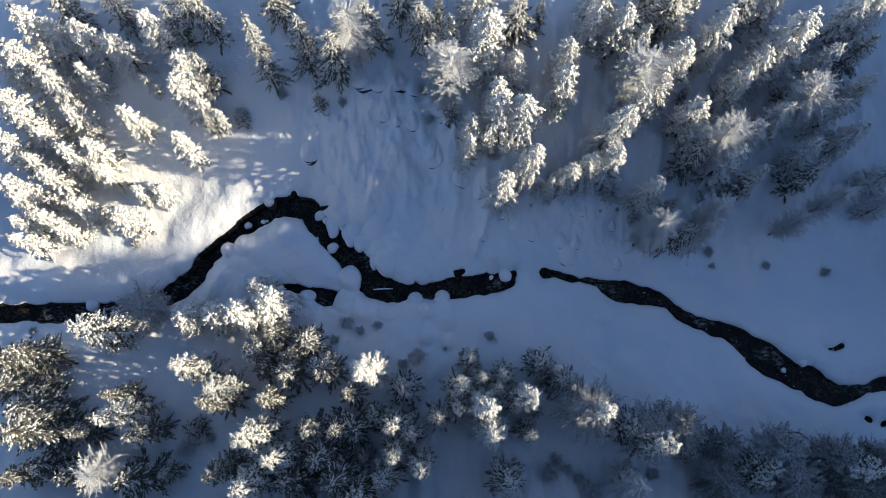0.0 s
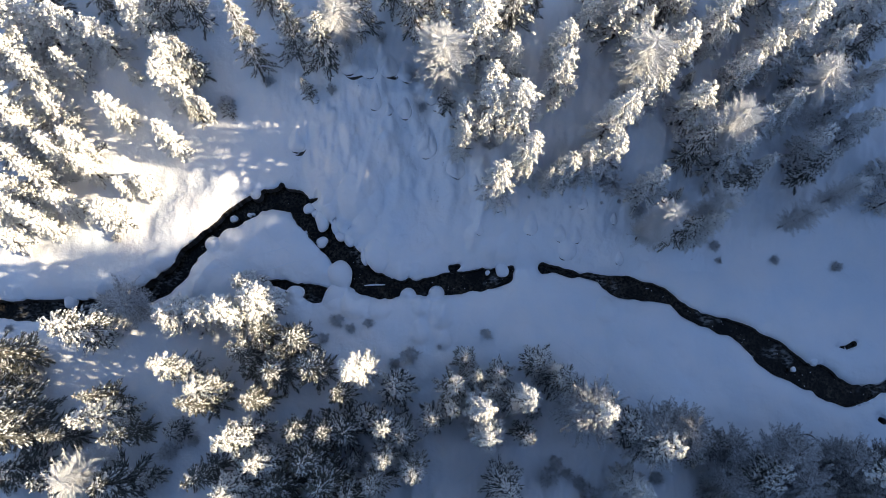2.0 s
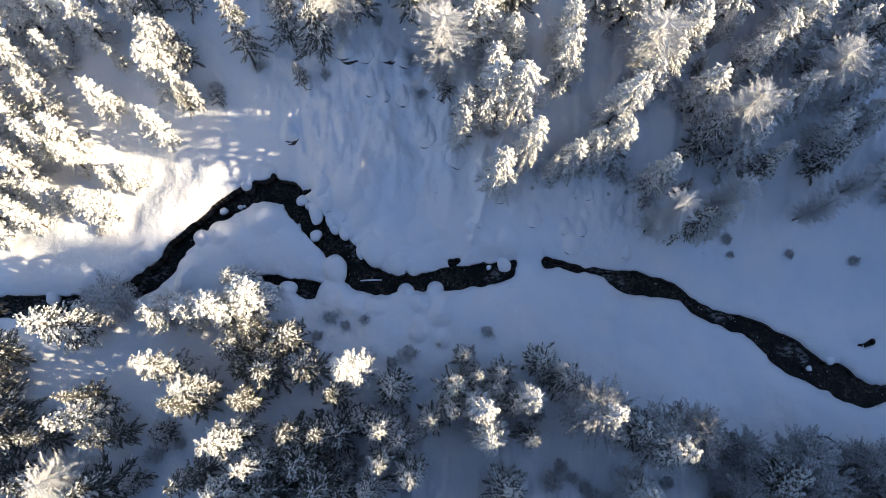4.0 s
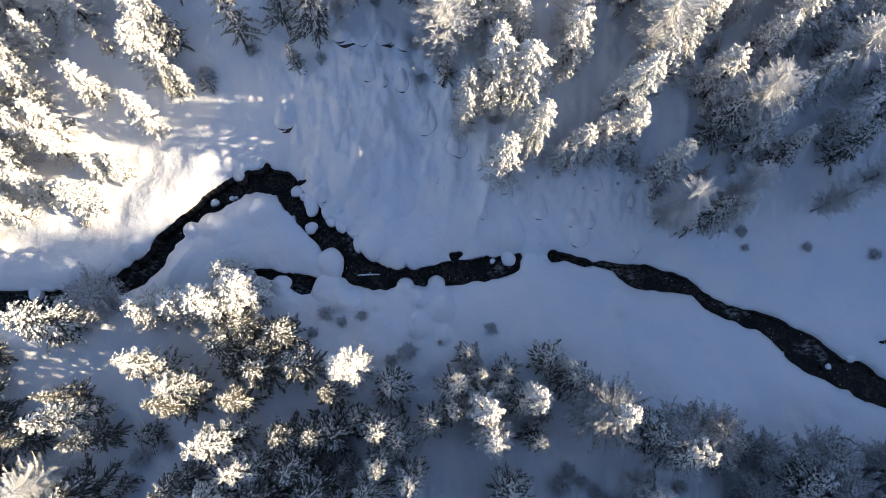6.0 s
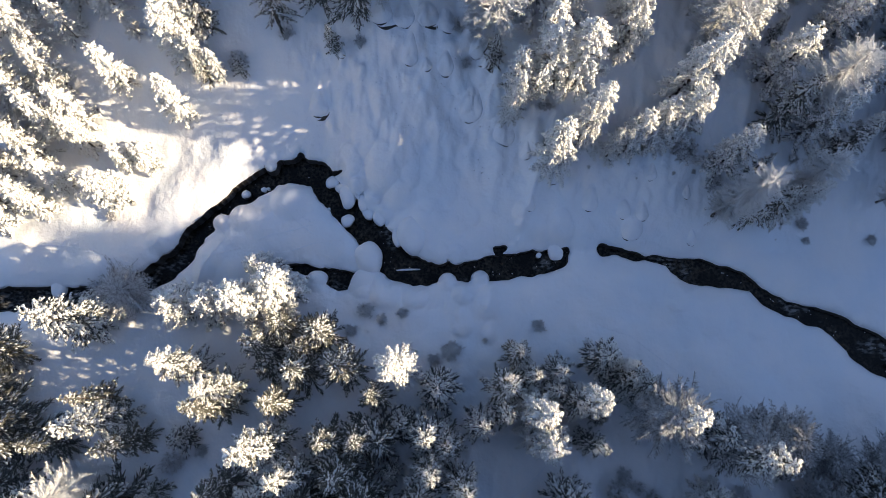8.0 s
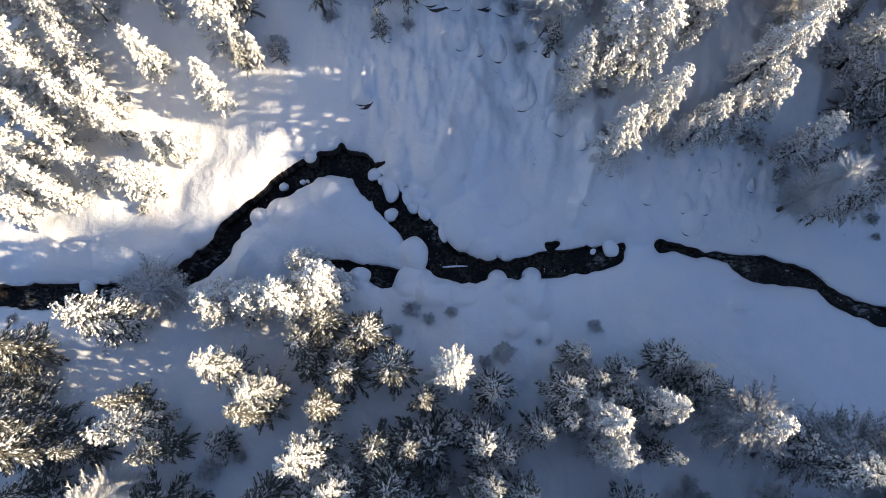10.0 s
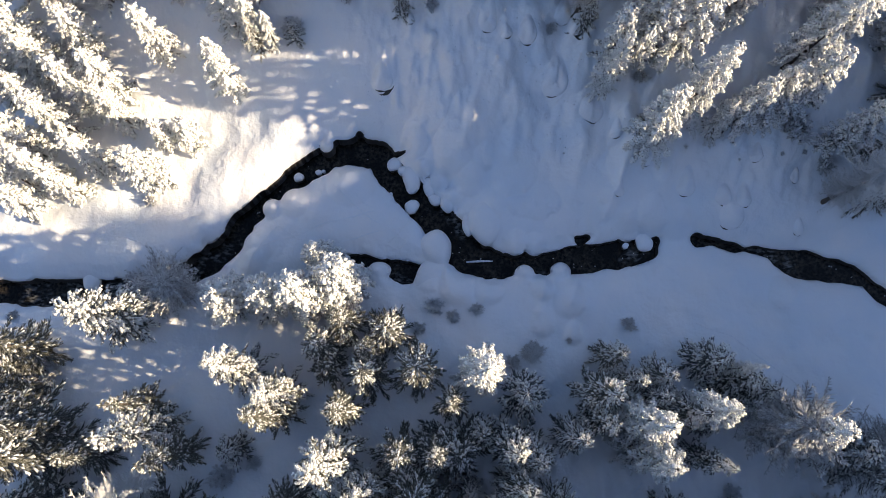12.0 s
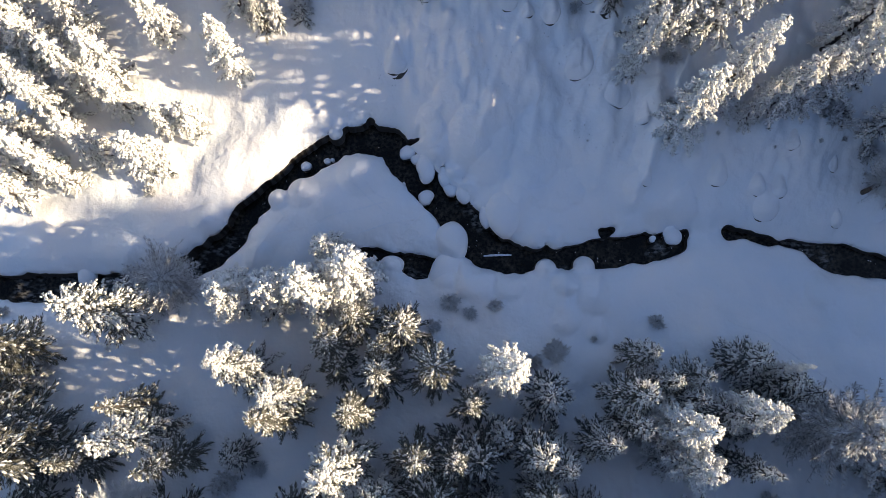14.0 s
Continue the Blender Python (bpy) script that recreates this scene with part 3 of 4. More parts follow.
# Every tree: x, y, height, crown radius, kind (s: heavy snow, m: olive under thick snow, d: darker, k: little snow, l: leafless and white, t: leafless and dark)
NORTH_WEST = [
    (-42.2, 41.4, 12.5, 2.4, "s"), (-48.8, 42.1, 13.3, 2.6, "s"), (-38.5, 40.3, 11.4, 2.1, "s"), (-43.7, 38.0, 9.1, 1.6, "s"), (-34.2, 42.3, 12.9, 2.5, "s"), (-30.8, 37.8, 11.6, 2.2, "s"),
    (-31.4, 35.2, 11.8, 2.3, "s"), (-28.4, 37.9, 10.4, 1.9, "d"), (-36.7, 37.8, 6.1, 0.9, "s"), (-50.2, 39.1, 12.9, 2.5, "s"), (-38.5, 33.4, 9.8, 1.8, "s"), (-32.1, 29.9, 10.5, 1.9, "s"),
    (-50.9, 32.3, 13.1, 2.5, "s"), (-47.4, 37.4, 11.4, 2.2, "s"), (-45.9, 33.5, 10.6, 1.9, "s"), (-52.8, 29.2, 13.2, 2.5, "s"), (-49.1, 31.4, 11.1, 2.1, "s"), (-52.7, 24.6, 11.8, 2.3, "s"),
    (-51.5, 22.9, 11.9, 2.3, "s"), (-44.8, 22.3, 8.8, 1.6, "s"),
]
NORTH_WEST_B = [
    (-27.9, 43.3, 10.4, 1.9, "d"), (-31.8, 43.3, 8.5, 1.5, "d"), (-10.2, 39.4, 14.0, 2.7, "l"), (-8.7, 41.7, 12.1, 2.3, "d"), (-46.8, 42.1, 11.1, 2.1, "s"), (-27.7, 33.5, 6.5, 1.0, "s"),
    (-29.1, 34.2, 7.4, 1.3, "s"), (-45.8, 28.8, 10.0, 1.8, "s"), (-42.6, 26.7, 8.3, 1.5, "s"), (-51.4, 18.0, 9.4, 1.7, "s"), (-53.6, 34.7, 12.9, 2.5, "s"), (-53.5, 39.9, 12.9, 2.5, "s"),
    (-45.8, 45.8, 12.1, 2.3, "d"), (-39.5, 45.6, 12.1, 2.3, "d"), (-31.0, 45.7, 12.0, 2.3, "d"), (-19.9, 45.3, 12.1, 2.3, "d"), (-29.1, 33.2, 6.8, 1.1, "d"),
]
NORTH_WEST_C = [
    (-48.9, 20.8, 9.5, 1.7, "s"), (-48.2, 26.0, 10.6, 1.8, "s"), (-50.5, 27.8, 11.5, 1.9, "s"), (-43.1, 29.6, 9.6, 1.7, "s"), (-51.4, 20.3, 9.9, 1.8, "s"), (-46.7, 19.5, 8.4, 1.5, "s"),
]
NORTH = [
    (-2.4, 41.8, 10.9, 2.3, "d"), (-0.6, 43.1, 10.5, 2.2, "d"), (0.8, 39.9, 8.6, 1.7, "d"), (0.1, 36.2, 11.0, 2.3, "l"), (4.5, 38.4, 14.6, 2.9, "s"), (7.6, 36.8, 8.3, 1.7, "d"),
    (8.3, 36.4, 9.0, 1.8, "s"), (6.2, 32.6, 10.0, 2.0, "s"), (3.3, 30.0, 8.6, 1.7, "s"), (8.5, 41.7, 11.5, 2.4, "d"), (11.1, 42.4, 9.4, 1.9, "d"), (17.1, 40.9, 9.4, 1.9, "s"),
    (20.4, 40.5, 11.1, 2.3, "s"), (22.7, 39.7, 8.5, 1.7, "s"),
]
NORTH_EAST = [
    (30.4, 38.0, 5.9, 1.0, "s"), (30.8, 39.5, 12.9, 2.2, "s"), (39.1, 39.4, 14.6, 3.2, "s"), (43.5, 37.7, 9.8, 2.0, "s"), (48.0, 34.1, 8.9, 1.8, "s"), (47.5, 38.3, 11.0, 2.3, "d"),
    (47.5, 29.1, 9.6, 1.9, "s"),
]
NORTH_EAST_B = [
    (51.6, 24.7, 9.8, 2.0, "s"), (53.1, 21.9, 9.1, 1.8, "s"), (34.2, 43.2, 11.4, 2.4, "d"), (37.4, 43.7, 11.6, 2.4, "s"), (26.6, 43.4, 11.5, 2.4, "s"), (25.6, 42.4, 10.0, 2.0, "d"),
    (45.8, 41.7, 9.9, 2.0, "s"), (48.4, 42.5, 11.8, 2.5, "s"), (22.8, 43.0, 10.9, 2.3, "d"), (17.8, 43.3, 10.9, 2.3, "s"), (28.0, 45.0, 11.8, 2.5, "s"), (3.9, 44.0, 12.2, 2.5, "s"),
    (-5.1, 44.8, 11.3, 2.4, "d"),
]
NORTH_EAST_C = [
    (33.8, 34.2, 10.5, 2.2, "s"), (35.8, 36.8, 10.8, 2.3, "s"), (38.3, 38.2, 10.6, 2.2, "s"), (44.9, 31.5, 9.9, 2.0, "s"), (1.0, 32.8, 8.8, 1.8, "d"),
]
SOUTH_WEST = [
    (-48.5, 4.4, 13.3, 2.7, "k"), (-45.7, -4.7, 14.6, 3.2, "k"), (-46.4, -2.5, 13.0, 2.5, "k"),
]
SOUTH_WEST_B = [
    (-37.1, 10.4, 4.9, 3.2, "t"), (-40.3, 9.8, 4.5, 2.5, "t"), (-37.7, -0.4, 12.3, 1.8, "k"), (-45.1, -8.2, 9.9, 2.4, "k"), (-41.9, -9.4, 9.6, 2.5, "k"), (-34.6, -9.7, 9.5, 2.4, "k"),
    (-31.7, -9.2, 8.5, 2.1, "d"), (-47.7, -9.3, 10.8, 2.7, "k"), (-29.7, -4.3, 5.4, 1.7, "d"), (-50.4, 3.2, 13.1, 2.7, "k"), (-50.6, 0.2, 11.6, 2.5, "k"), (-47.9, -1.4, 10.3, 2.1, "k"),
]
SOUTH_EAST_B = [
    (42.0, -6.8, 8.3, 2.5, "d"), (44.8, -7.3, 8.8, 3.0, "t"), (46.9, -8.4, 9.7, 2.5, "d"), (39.1, -9.8, 9.1, 3.0, "t"), (42.5, -10.1, 10.2, 2.5, "d"), (46.1, -10.4, 10.3, 2.7, "t"),
    (35.0, -9.7, 8.2, 2.2, "d"), (31.1, -10.6, 8.2, 2.5, "t"), (45.9, -9.1, 13.0, 2.1, "s"), (36.6, -8.7, 8.1, 2.2, "d"), (49.5, -10.0, 10.5, 2.9, "t"), (49.8, -7.5, 8.9, 2.5, "t"),
    (44.6, -8.8, 7.5, 2.5, "t"),
]
# Trees whose height is that of the tip above the level of the brook.
NORTH_TIPS = [
    (9.1, 30.5, 22.6, 2.4, "s"), (6.2, 30.2, 21.8, 2.2, "s"), (2.9, 27.7, 19.6, 1.4, "s"), (13.8, 33.7, 20.6, 2.0, "s"), (7.2, 23.1, 18.3, 2.3, "s"), (9.8, 25.2, 20.4, 2.3, "s"),
    (14.6, 24.5, 15.0, 1.7, "s"), (12.8, 23.9, 12.6, 1.3, "s"), (17.0, 25.4, 17.7, 2.1, "s"), (19.1, 25.8, 19.8, 2.3, "s"), (19.0, 29.2, 23.2, 2.5, "s"), (22.5, 31.7, 20.6, 2.4, "s"),
    (21.9, 34.2, 22.2, 2.4, "l"), (21.9, 37.3, 21.4, 1.9, "s"), (26.4, 36.5, 22.8, 2.6, "s"), (24.4, 34.0, 20.8, 2.4, "s"), (14.3, 37.4, 21.4, 2.2, "s"), (28.9, 34.9, 15.4, 1.3, "d"),
    (28.8, 30.9, 20.0, 2.3, "s"), (31.2, 27.9, 22.8, 2.4, "l"), (32.5, 26.0, 18.4, 2.2, "s"), (29.3, 27.2, 18.6, 2.3, "d"), (38.6, 31.2, 19.0, 2.2, "s"), (35.2, 28.9, 19.6, 2.2, "s"),
    (41.0, 31.8, 20.0, 2.2, "l"), (24.3, 23.0, 16.2, 1.9, "s"), (27.3, 22.1, 13.8, 1.6, "d"), (36.6, 24.8, 16.0, 1.3, "s"), (35.4, 23.6, 14.0, 1.7, "d"), (24.4, 18.3, 17.4, 2.4, "l"),
    (30.9, 20.2, 16.9, 2.0, "l"), (30.6, 17.9, 17.4, 2.1, "s"), (28.6, 18.6, 12.0, 1.9, "d"), (42.1, 27.2, 18.6, 1.9, "s"), (42.6, 24.7, 14.2, 1.8, "d"), (44.8, 21.6, 15.5, 1.9, "l"),
    (41.6, 19.6, 12.8, 1.9, "l"), (41.2, 35.4, 15.6, 1.9, "d"), (-16.3, 39.4, 23.0, 2.6, "d"), (-12.8, 38.0, 19.0, 2.3, "d"), (-15.2, 35.0, 14.2, 1.7, "d"), (-21.2, 38.0, 25.5, 2.2, "d"), (0.7, 34.5, 22.6, 2.4, "l"),
    (-25.6, 33.9, 6.8, 1.1, "d"), (-36.2, 25.2, 5.5, 1.7, "s"), (-38.2, 24.6, 5.0, 1.6, "s"), (-39.6, 21.2, 7.4, 2.1, "s"),
]
SOUTH_TIPS = [
    (-40.4, 6.9, 14.6, 3.1, "m"), (-28.9, 2.2, 16.9, 2.5, "m"), (-25.3, 0.6, 16.1, 2.5, "m"), (-30.8, 8.8, 10.6, 2.6, "s"), (-27.3, 8.8, 10.0, 2.6, "s"), (-23.8, 9.2, 10.4, 2.7, "s"),
    (-20.9, 10.6, 10.0, 2.8, "s"), (-22.8, 12.6, 7.4, 2.1, "s"), (-20.2, 6.6, 11.2, 2.4, "k"), (-22.1, 4.5, 14.6, 2.4, "k"), (-21.7, 2.6, 6.4, 1.8, "k"), (-18.0, 4.2, 11.5, 1.8, "k"),
    (-17.9, 2.2, 11.4, 1.7, "k"), (-16.4, 6.0, 8.5, 1.9, "k"), (-13.5, 2.5, 15.8, 2.8, "k"), (-8.1, 2.4, 24.0, 2.9, "s"), (-10.7, -0.5, 13.6, 2.1, "k"), (-4.5, 0.6, 8.2, 2.3, "d"),
    (-3.4, 4.0, 4.6, 1.0, "l"), (-36.2, -2.1, 16.8, 2.5, "m"), (-34.2, -4.2, 14.9, 2.3, "k"), (-41.5, -4.9, 12.1, 2.2, "k"), (-25.6, -1.4, 16.6, 2.4, "k"), (-20.2, -1.0, 15.9, 2.4, "k"),
    (-20.2, -4.5, 21.5, 3.0, "m"), (-12.3, -4.4, 14.6, 2.6, "k"), (-15.4, -4.3, 14.0, 1.9, "k"), (-10.4, -4.0, 9.0, 2.2, "k"), (-37.2, -8.1, 18.0, 2.7, "l"), (-17.5, -7.3, 19.5, 2.5, "m"),
    (-13.8, -7.1, 13.8, 2.3, "k"), (-5.6, -6.5, 18.2, 2.3, "d"), (-2.4, -8.0, 19.2, 2.6, "d"), (-6.2, -9.3, 16.0, 2.1, "d"), (-20.6, -9.4, 20.2, 3.1, "m"), (-24.5, -8.3, 19.0, 2.4, "k"),
    (-0.5, -3.1, 13.4, 1.8, "d"), (-3.9, -4.8, 12.8, 2.1, "d"), (-5.8, -3.8, 12.0, 2.1, "d"), (-8.0, -2.9, 7.0, 1.4, "d"), (-12.0, -9.6, 14.0, 2.4, "k"), (-16.6, -10.0, 13.0, 2.4, "k"),
    (-9.2, -7.4, 10.0, 2.0, "d"), (-9.4, -11.2, 13.0, 2.4, "d"), (4.4, -1.9, 18.9, 3.2, "s"), (5.3, -4.2, 17.6, 2.8, "s"), (9.9, -0.8, 19.6, 2.4, "s"), (8.2, -0.9, 14.8, 2.1, "d"),
    (12.6, 2.6, 16.2, 1.0, "s"), (13.4, 1.8, 10.0, 1.9, "d"), (11.5, 3.2, 9.2, 2.1, "d"), (14.9, 0.7, 12.2, 2.2, "d"), (16.4, -1.9, 15.4, 3.6, "t"), (17.4, -2.0, 19.4, 3.3, "s"),
    (22.4, -5.4, 20.4, 2.9, "m"), (25.6, -3.7, 16.8, 2.9, "t"), (23.6, -4.4, 14.5, 2.8, "t"), (20.6, -3.9, 12.0, 2.6, "d"), (28.9, -7.3, 10.0, 2.2, "d"), (33.0, -6.4, 7.0, 2.6, "t"),
    (38.8, -6.8, 9.8, 3.1, "t"), (30.6, -5.8, 7.0, 1.9, "t"), (6.7, -9.7, 17.0, 2.6, "d"), (21.2, -10.0, 16.5, 2.1, "s"), (3.4, 3.7, 11.2, 1.8, "d"), (2.1, 0.5, 14.2, 2.4, "d"),
    (4.4, 1.3, 12.4, 1.6, "d"), (6.1, 0.4, 12.5, 1.7, "d"), (7.0, 2.0, 11.6, 2.0, "d"), (9.9, -4.4, 13.2, 1.4, "d"), (1.6, -1.4, 11.5, 1.6, "d"), (11.2, -2.4, 9.0, 1.5, "d"),
]
SHRUBS = [
    (12.7, -9.3, 1.3), (13.5, -7.9, 0.9), (14.7, -9.2, 0.8), (16.2, -10.3, 1.1), (17.3, -11.5, 1.2), (24.9, -9.7, 1.0), (-10.6, 7.6, 0.8),
    (-12.2, 8.6, 1.1), (-8.4, 8.2, 0.9), (-13.8, 6.4, 0.9), (6.0, 6.9, 0.6), (0.3, 5.3, 0.4), (20.5, 24.0, 1.3), (23.9, 21.3, 1.2),
    (22.8, 22.9, 0.5), (41.6, 15.9, 0.5), (49.3, 15.1, 0.6), (34.1, 17.6, 0.6), (6.8, 23.9, 0.7), (6.5, 25.3, 0.7), (6.3, 28.5, 0.6),
    (-6.5, 40.7, 0.9), (-25.7, 34.7, 1.0), (-2.6, 36.6, 1.2), (-28.3, -5.7, 1.0), (-31.0, -6.7, 1.0), (-48.6, 2.5, 1.4), (-52.8, 7.7, 0.7),
    (-5.1, 3.3, 0.9), (-3.1, 4.5, 0.8), (-12.5, 35.4, 1.0), (-20.3, 37.0, 1.0), (26.1, 18.3, 0.5), (25.0, 19.0, 0.4), (-40.3, 19.0, 0.8),
    (21.8, 22.4, 0.4), (34.8, 15.9, 0.4), (13.0, 23.7, 0.2), (11.1, 23.1, 0.2), (24.3, 19.8, 0.3), (0.1, 23.1, 0.2), (16.1, 21.9, 0.2),
    (19.7, 22.2, 0.2), (3.2, 0.2, 0.3), (28.7, 10.5, 0.2), (32.4, 23.8, 0.5), (-1.7, 33.2, 0.5), (31.4, 16.0, 0.2),
]

STOCK = {}


def stock(kind, size, k):
    """One of the few model trees, built when first wanted."""
    key = (kind, size, k)
    if key not in STOCK:
        seed = 100 * size + 10 * k + ord(kind[0])
        if kind == "t":
            h, r, bare = ((5.0, 2.4, 38), (8.5, 2.8, 32), (12.5, 2.8, 24), (16.0, 3.2, 24))[size]
            STOCK[key] = (larch(seed, h, r, bare, DARK_TWIGS), h, r)
        elif kind == "l":
            h, r, bare = ((5.0, 2.0, 30), (9.0, 2.0, 18), (13.0, 2.2, 19), (17.0, 2.5, 19))[size]
            STOCK[key] = (larch(seed, h, r, bare, TWIGS), h, r)
        elif kind == "b":
            STOCK[key] = (shrub(seed, 1.0), 1.0, 1.0)
        else:
            h, r, gap = ((4.5, 1.2, 0.32), (8.5, 1.7, 0.47), (12.5, 2.1, 0.60), (17.0, 2.7, 0.72))[size]
            STOCK[key] = (spruce(seed, h, r, {"s": 2.3, "m": 0.9, "d": 0.78, "k": 0.34}[kind], gap, {"s": 1.75, "m": 1.2}.get(kind, 0.8), {"s": 0.55, "m": 0.58}.get(kind, 0.66)), h, r)
    return STOCK[key]


LABELS = {"m": ("olive green spruce with thick snow on its boughs", "spruce tree"), "s": ("tall spruce heavily laden with white snow", "spruce tree"), "d": ("dark green spruce with rime and patches of snow", "spruce tree"),
          "k": ("dark green spruce with little snow on its boughs", "spruce tree"), "l": ("leafless tree with twigs white with hoarfrost", "bare tree"), "t": ("leafless tree with dense dark twigs lightly frosted", "bare tree"), "b": ("low round shrub coated with hoarfrost", "shrub")}
USED = set()


def plant(x, y, h, r, kind, rng, group):
    size = 0 if h < 6.2 else 1 if h < 10.6 else 2 if h < 14.8 else 3
    model, mh, mr = stock(kind, size, int(rng.integers(0, 2 if kind != "b" else 3)))
    lean = rng.normal(0, 1.2)
    m = pose(x, y, height_at(x, y) - 0.1, lean, rng.normal(0, 1.2), rng.uniform(0, 360)) @ Matrix.Diagonal((r / mr, r / mr, h / mh, 1))
    if model.name in USED:
        ob = copy_thing(model, m)
    else:
        ob = model
        ob.matrix_basis = m
        USED.add(model.name)
    tagged(ob, *LABELS[kind], group)


rng_plants = np.random.default_rng(5)
for group, rows, tips in (("trees on the north slope", NORTH_WEST + NORTH_WEST_B + NORTH_WEST_C + NORTH + NORTH_EAST + NORTH_EAST_B + NORTH_EAST_C, NORTH_TIPS),
                          ("trees on the south bank", SOUTH_WEST + SOUTH_WEST_B + SOUTH_EAST_B, SOUTH_TIPS)):
    for x, y, h, r, kind in rows:
        plant(x, y, h, r, kind, rng_plants, group)
    for x, y, tip, r, kind in tips:
        plant(x, y, tip - height_at(x, y), r, kind, rng_plants, group)
for x, y, r in SHRUBS:
    plant(x, y, r * 1.0, r, "b", rng_plants, "shrubs in the snow")


# ---- unseen woods added up the sides of the valley to block sky light ----
def make_woods(name, label, count, x0, x1, y0, y1, low, high, seed):
    rng = np.random.default_rng(seed)
    a, b, r, sa, sb, sr = [], [], [], [], [], []
    for i in range(count):
        x, y = rng.uniform(x0, x1), y0 + (y1 - y0) * rng.random() ** 1.3
        h, wide = rng.uniform(low, high), rng.uniform(2.2, 3.0)
        foot = np.array([x, y, height_at(x, y)])
        for k in np.linspace(0.08, 0.93, 9):
            spin = rng.uniform(0, 6.283)
            for j in range(7):
                q = spin + 6.283 * j / 7 + rng.normal(0, 0.2)
                size = (wide * (1 - k) ** 0.75 + 0.2) * rng.uniform(0.75, 1.15)
                root = foot + np.array([0, 0, k * h + 0.4 + rng.normal(0, 0.15)])
                tip = root + np.array([math.cos(q) * size, math.sin(q) * size, -0.35 * size])
                a.append(root), b.append(tip), r.append(0.2 + 0.24 * size)
                if rng.random() < 0.4:
                    sa.append(root + 0.3 * (tip - root) + np.array([0, 0, 0.14])), sb.append(tip + np.array([0, 0, 0.10])), sr.append(0.1 + 0.1 * size)
        a.append(foot - np.array([0, 0, 0.3])), b.append(foot + np.array([0, 0, h])), r.append(0.25)
    woods = new(name)
    tagged(part("crown", *shoots(a, b, r, 0.5), NEEDLES, woods, "dark green drooping boughs", False), kind="stuff")
    tagged(part("snow_load", *spindles(sa, sb, sr, 0.6, 0.6), TREE_SNOW, woods, "white snow lying along the boughs", False), kind="stuff")
    tagged(woods, label, "spruce wood", kind="stuff")


# both woods stand out of view and only darken the valley
make_woods("south_woods", "unseen spruce wood added in the south to block sky light", 440, -95, 95, -15.2, -70, 14, 22, 77)
make_woods("east_woods", "unseen spruce wood added in the east to block sky light", 160, 61, 108, 12, 60, 8, 12, 78)


# ---- boulders in the brook ----
def boulder(x, y, r, h, seed, long=1.0, turn=0.0, lift=0.3):
    """A stone in the water under a round cap of snow."""
    rng = np.random.default_rng(seed)
    thing = new("snow_capped_boulder")
    for name, mat, rr, low, high, label in (("rock", ROCK, 0.86 * r, -1.0, 0.15, "dark wet stone"), ("snow_cap", CAP_SNOW, r, -0.22, 1.0, "smooth round cap of snow")):
        nu, nv = 28, 12
        verts, faces = [], []
        for i in range(nv + 1):
            lat = -1.1 + (math.pi / 2 + 1.1) * i / nv
            for j in range(nu):
                q = 2 * math.pi * j / nu
                wob = 1 + 0.09 * math.sin(2 * q + seed) + 0.05 * math.sin(3 * q + 2.1 * seed) + 0.03 * math.sin(5 * q)
                c = math.cos(lat) ** 0.75
                zz = math.sin(lat)
                verts.append((rr * c * wob * math.cos(q) * long, rr * c * wob * math.sin(q), (h * zz if zz > 0 else 0.5 * zz) if name == "snow_cap" else -0.85 + zz))
        for i in range(nv):
            for j in range(nu):
                faces.append((i * nu + j, i * nu + (j + 1) % nu, (i + 1) * nu + (j + 1) % nu, (i + 1) * nu + j))
        part(name, verts, faces, mat, thing, label)
    thing.matrix_basis = pose(x, y, brook_level(x) + 0.6 + lift, 0, 0, turn)
    tagged(thing, "boulder in the brook under a round snow cap", "boulder", "boulders in the brook")


for i, (x, y, r, h) in enumerate((
        (-14.6, 18.6, 0.73, 0.6), (-26.0, 21.7, 0.48, 0.4), (-24.0, 22.2, 0.32, 0.2), (-23.5, 22.3, 0.2, 0.15), (-46.0, 11.2, 0.95, 0.7), (-16.7, 19.9, 0.2, 0.2),
        (6.3, 14.6, 0.31, 0.2), (-16.4, 23.0, 0.72, 0.5), (-15.4, 22.3, 0.6, 0.5), (-12.3, 19.3, 0.62, 0.5), (8.1, 14.9, 0.88, 0.6), (43.1, 2.6, 0.32, 0.2), (45.6, 3.5, 0.5, 0.4))):
    boulder(x, y, r, h, i)
boulder(-12.2, 14.4, 1.62, 1.5, 31, 1.12, 70, 0.3)
boulder(-14.6, 21.5, 0.98, 0.9, 32, 1.5, 85, 0.3)
boulder(-12.8, 20.6, 0.78, 0.7, 33, 1.25, 100, 0.3)
boulder(-11.1, 19.0, 0.72, 0.7, 34, 1.45, 110, 0.35)
boulder(-7.3, 17.0, 1.75, 1.3, 35, 1.35, 100, 0.75)
boulder(-9.0, 16.6, 0.6, 0.7, 36, 1.9, 100, 0.6)
boulder(-12.4, 11.1, 1.9, 0.8, 37, 1.1, 20, 0.6)
boulder(-17.8, 12.0, 1.0, 0.6, 38, 1.25, 0, 0.45)


